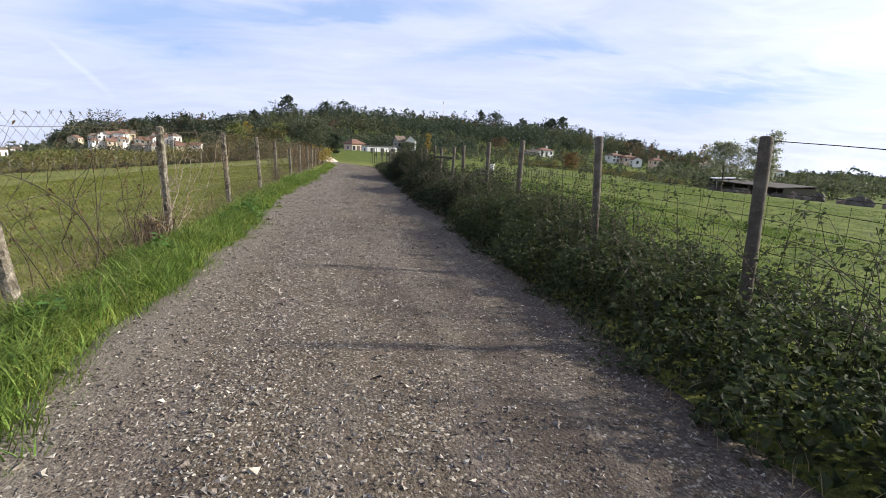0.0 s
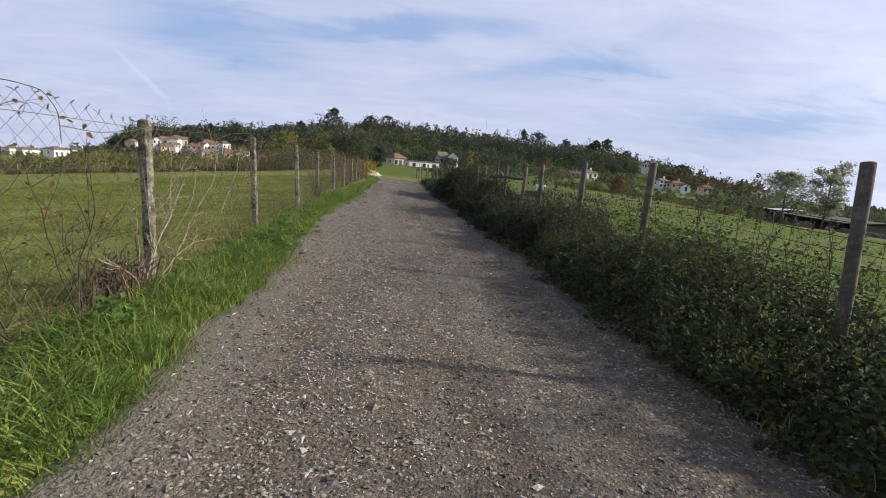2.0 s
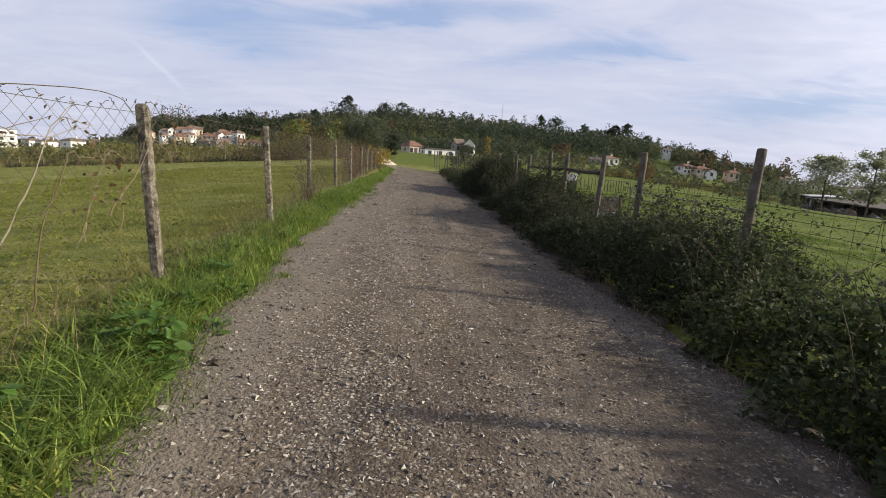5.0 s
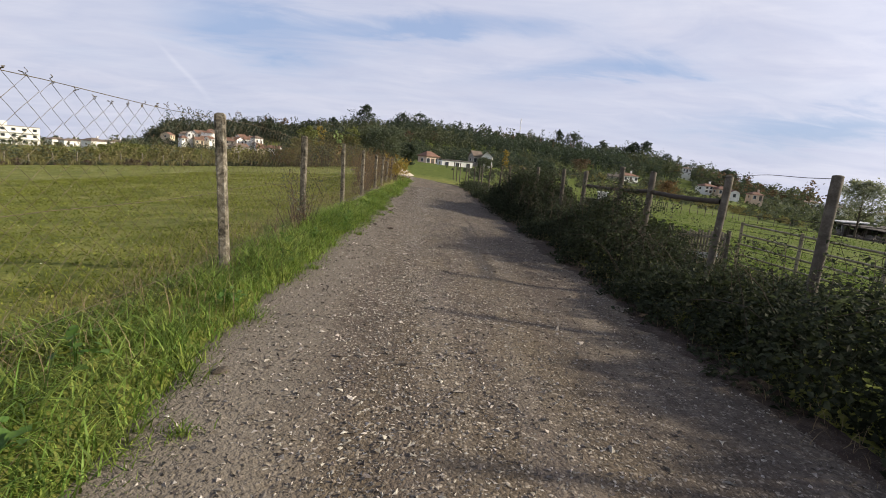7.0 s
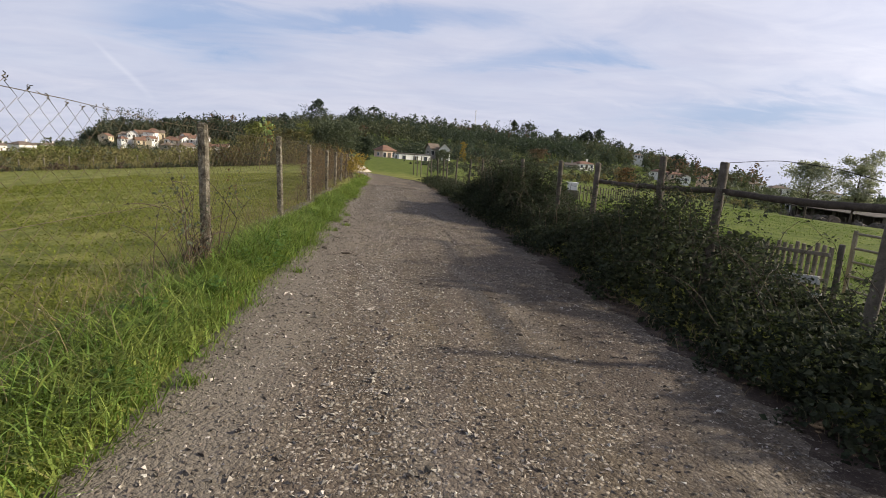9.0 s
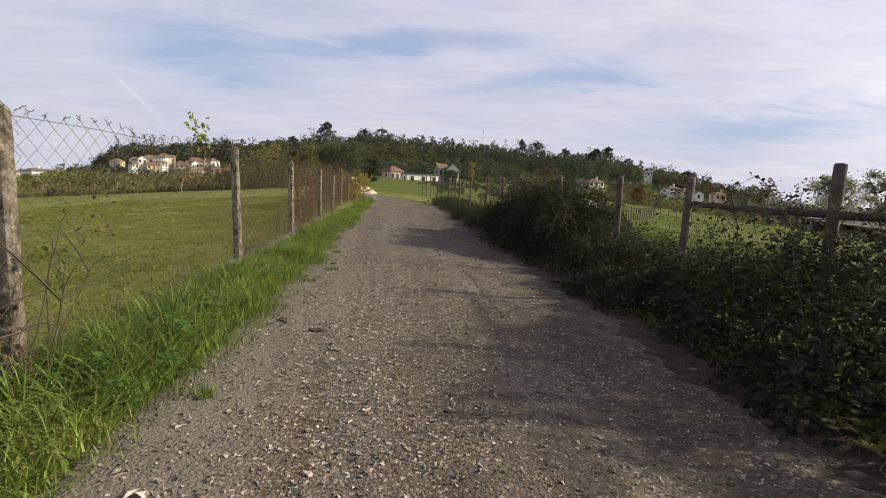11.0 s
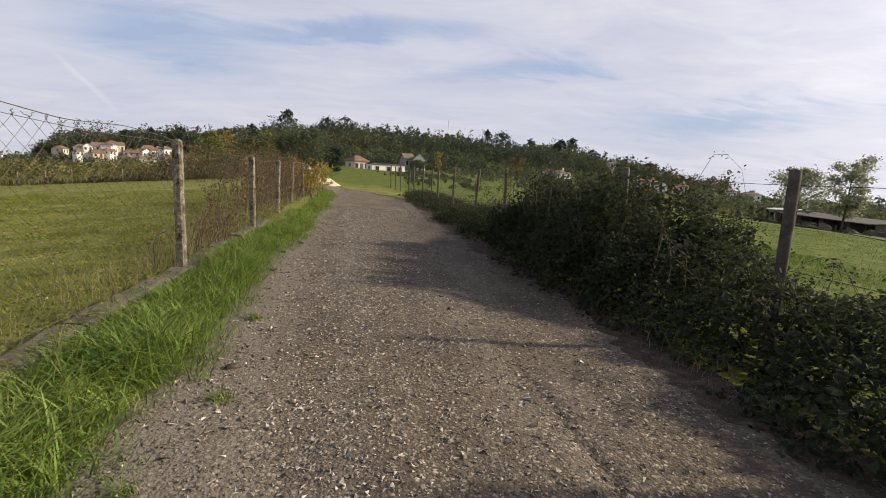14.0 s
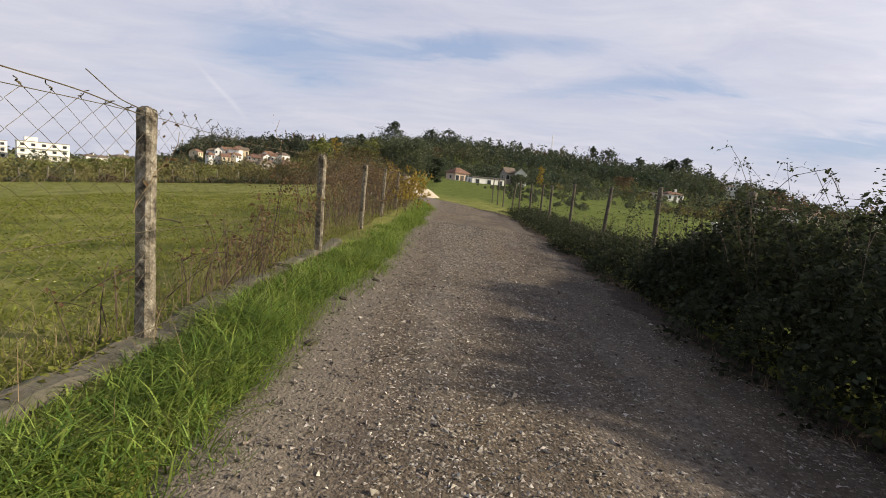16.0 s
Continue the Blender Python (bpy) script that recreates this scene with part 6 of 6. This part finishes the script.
apartments(-37.2, 330, 20, 3, -9.8, "white three-storey apartment block in the valley")
apartments(-41.8, 350, 26, 3, -10.6, "long white apartment block with balconies in the valley")

# ---- farm sheds beyond the paddock ----
A, B = np.array([90.5, 118.0]), np.array([82.0, 87.0])
way = (B - A) / np.linalg.norm(B - A)
length = float(np.linalg.norm(B - A))
turn = math.degrees(math.atan2(way[1], way[0]))
shed = thing("farm_shed", "long low dark farm shed with an open front and sheet roof", "shed", (A[0], A[1], min(float(land(*A)), float(land(*B))) - .3), turn=turn)
hb = 3.0
bm = add_box(bmesh.new(), 5.0, 5.6, 0, length, 5.8, hb + .3)
add_box(bm, 5.0, 0, 0, 5.2, 5.6, hb)
add_box(bm, length - .2, 0, 0, length, 5.6, hb)
for k in range(3):
    add_box(bm, 11 + 7 * k, 0.05, 0, 12.2 + 7 * k, 5.6, hb - .2)
part("wall", bm, M_POSTW, shed)
part("front_board", add_box(bmesh.new(), 9.0, -.1, 0, length - 1, .04, 1.2), M_DARKROOF, shed)
part("roof", add_box(bmesh.new(), 4.6, -1.2, hb, length + .4, 6.2, hb + .16, 0, Matrix.Rotation(radians(3), 4, "X")), M_DARKROOF, shed)
for k in range(6):
    part("post", add_box(bmesh.new(), 6 + 4.8 * k, -.15, 0, 6.2 + 4.8 * k, .02, hb, .01), M_POSTW, shed)
block = thing("shed_block", "small block shed with a white framed doorway", "shed", (A[0], A[1], float(land(*A)) - .3), turn=turn)
part("wall", add_box(bmesh.new(), -.8, -.4, 0, 4.6, 5, 3.4), M_DIMWALL, block)
for x0, x1, z0, z1 in ((-.2, .1, .3, 2.9), (1.7, 2.0, .3, 2.9), (3.6, 3.9, .3, 2.9), (-.2, 3.9, 2.9, 3.2)):
    part("frame", add_box(bmesh.new(), x0, -.55, z0, x1, -.405, z1), M_WHITE, block, "white frame")
part("opening", add_box(bmesh.new(), .12, -.48, .3, 3.58, -.403, 2.88), M_PANE, block, "dark doorway")
part("roof", add_box(bmesh.new(), -1.4, -1.2, 3.4, 5.2, 5.6, 3.6, 0, Matrix.Rotation(radians(2), 4, "X")), M_SHEET, block, "pale sheet roof")
rngw = np.random.default_rng(600)
for k in range(22):
    q = A + way * (7 + k * 3.3) + np.array([-way[1], way[0]]) * (-2.2 - rngw.uniform(0, 2.5))
    bm = bmesh.new()
    bmesh.ops.create_icosphere(bm, subdivisions=3, radius=1)
    w, h = rngw.uniform(1.0, 2.4), rngw.uniform(.7, 1.5)
    for v in bm.verts:
        v.co *= 1 + .45 * noise.noise(v.co * 1.7 + Vector((k * 5, 0, 0))) + .2 * noise.noise(v.co * 5)
        v.co = Vector((v.co.x * w, v.co.y * .7, max(v.co.z, -.1) * h))
    ob = part("debris_mound", bm, (M_DIMWALL, M_DARKROOF, M_OLDTILE, M_POSTW)[k % 4], None)
    ob.matrix_basis = pose(q[0], q[1], float(land(q[0], q[1])) - .05, 0, 0, turn + float(rngw.uniform(-20, 20)))
    tagged(ob, "dark mound of broken earth and debris before the farm shed", "debris mound", "mounds before the shed")

# ---- fences across the fields ----
FA, FB = np.array(polar(-12.5, 81)), np.array(polar(-42, 81))
off = np.array([*FA, float(land(*FA))])
far_fence = thing("meadow_fence", "distant row of pale posts along the meadow edge", "fence", tuple(off))
pm = None
for k in range(26):
    q = FA + (FB - FA) * k / 18
    if pm is None:
        ob = part("fence_post", rough_post(1.5, .12, 90, False, .6, 5), M_POSTC, far_fence)
        pm = ob.data
    else:
        ob = part("fence_post", pm, None, far_fence)
    ob.matrix_basis = pose(q[0] - off[0], q[1] - off[1], float(land(q[0], q[1])) - off[2] - .12 * (k * 7 % 3), 2 * (k % 3 - 1), 3 * (k * 5 % 3 - 1), k * 17)
paddock_fence = thing("paddock_fence", "distant paddock fence of thin dark posts and rails", "fence", (24, 48, float(land(24, 48))))
off = np.array([24, 48, float(land(24, 48))])
line = np.array([(12.0, 44.0), (18.0, 52.0), (24.0, 60.0), (40.0, 72.0), (58.0, 66.0)])
tt = np.linspace(0, 4, 44)
px_, py_ = np.interp(tt, np.arange(5), line[:, 0]), np.interp(tt, np.arange(5), line[:, 1])
pz_ = land(px_, py_)
pm = None
for a, b, c in zip(px_, py_, pz_):
    if pm is None:
        ob = part("fence_post", rough_post(.95, .06, 91, False, .7, 5), M_POSTW, paddock_fence)
        pm = ob.data
    else:
        ob = part("fence_post", pm, None, paddock_fence)
    ob.matrix_basis = pose(a - off[0], b - off[1], c - off[2])
for z in (.85, .5):
    v, f = tubes([np.stack([px_, py_, pz_ + z], 1) - off], [.012], 5)
    part("fence_rail", mesh_data("fence_rail", v, f, M_POSTW), None, paddock_fence)

# ---- mast on the ridge ----
x, y = polar(10.2, 425)
mast = thing("radio_mast", "thin lattice mast on the wooded ridge", "mast", (x, y, float(land(x, y))))
v, f = tubes([np.array([(a, b, -1), (a * .5, b * .5, 23)]) for a, b in ((.5, .3), (-.5, .3), (0, -.5))], [.09] * 3, 4)
part("pole", mesh_data("pole", v, f, M_SHEET), None, mast)
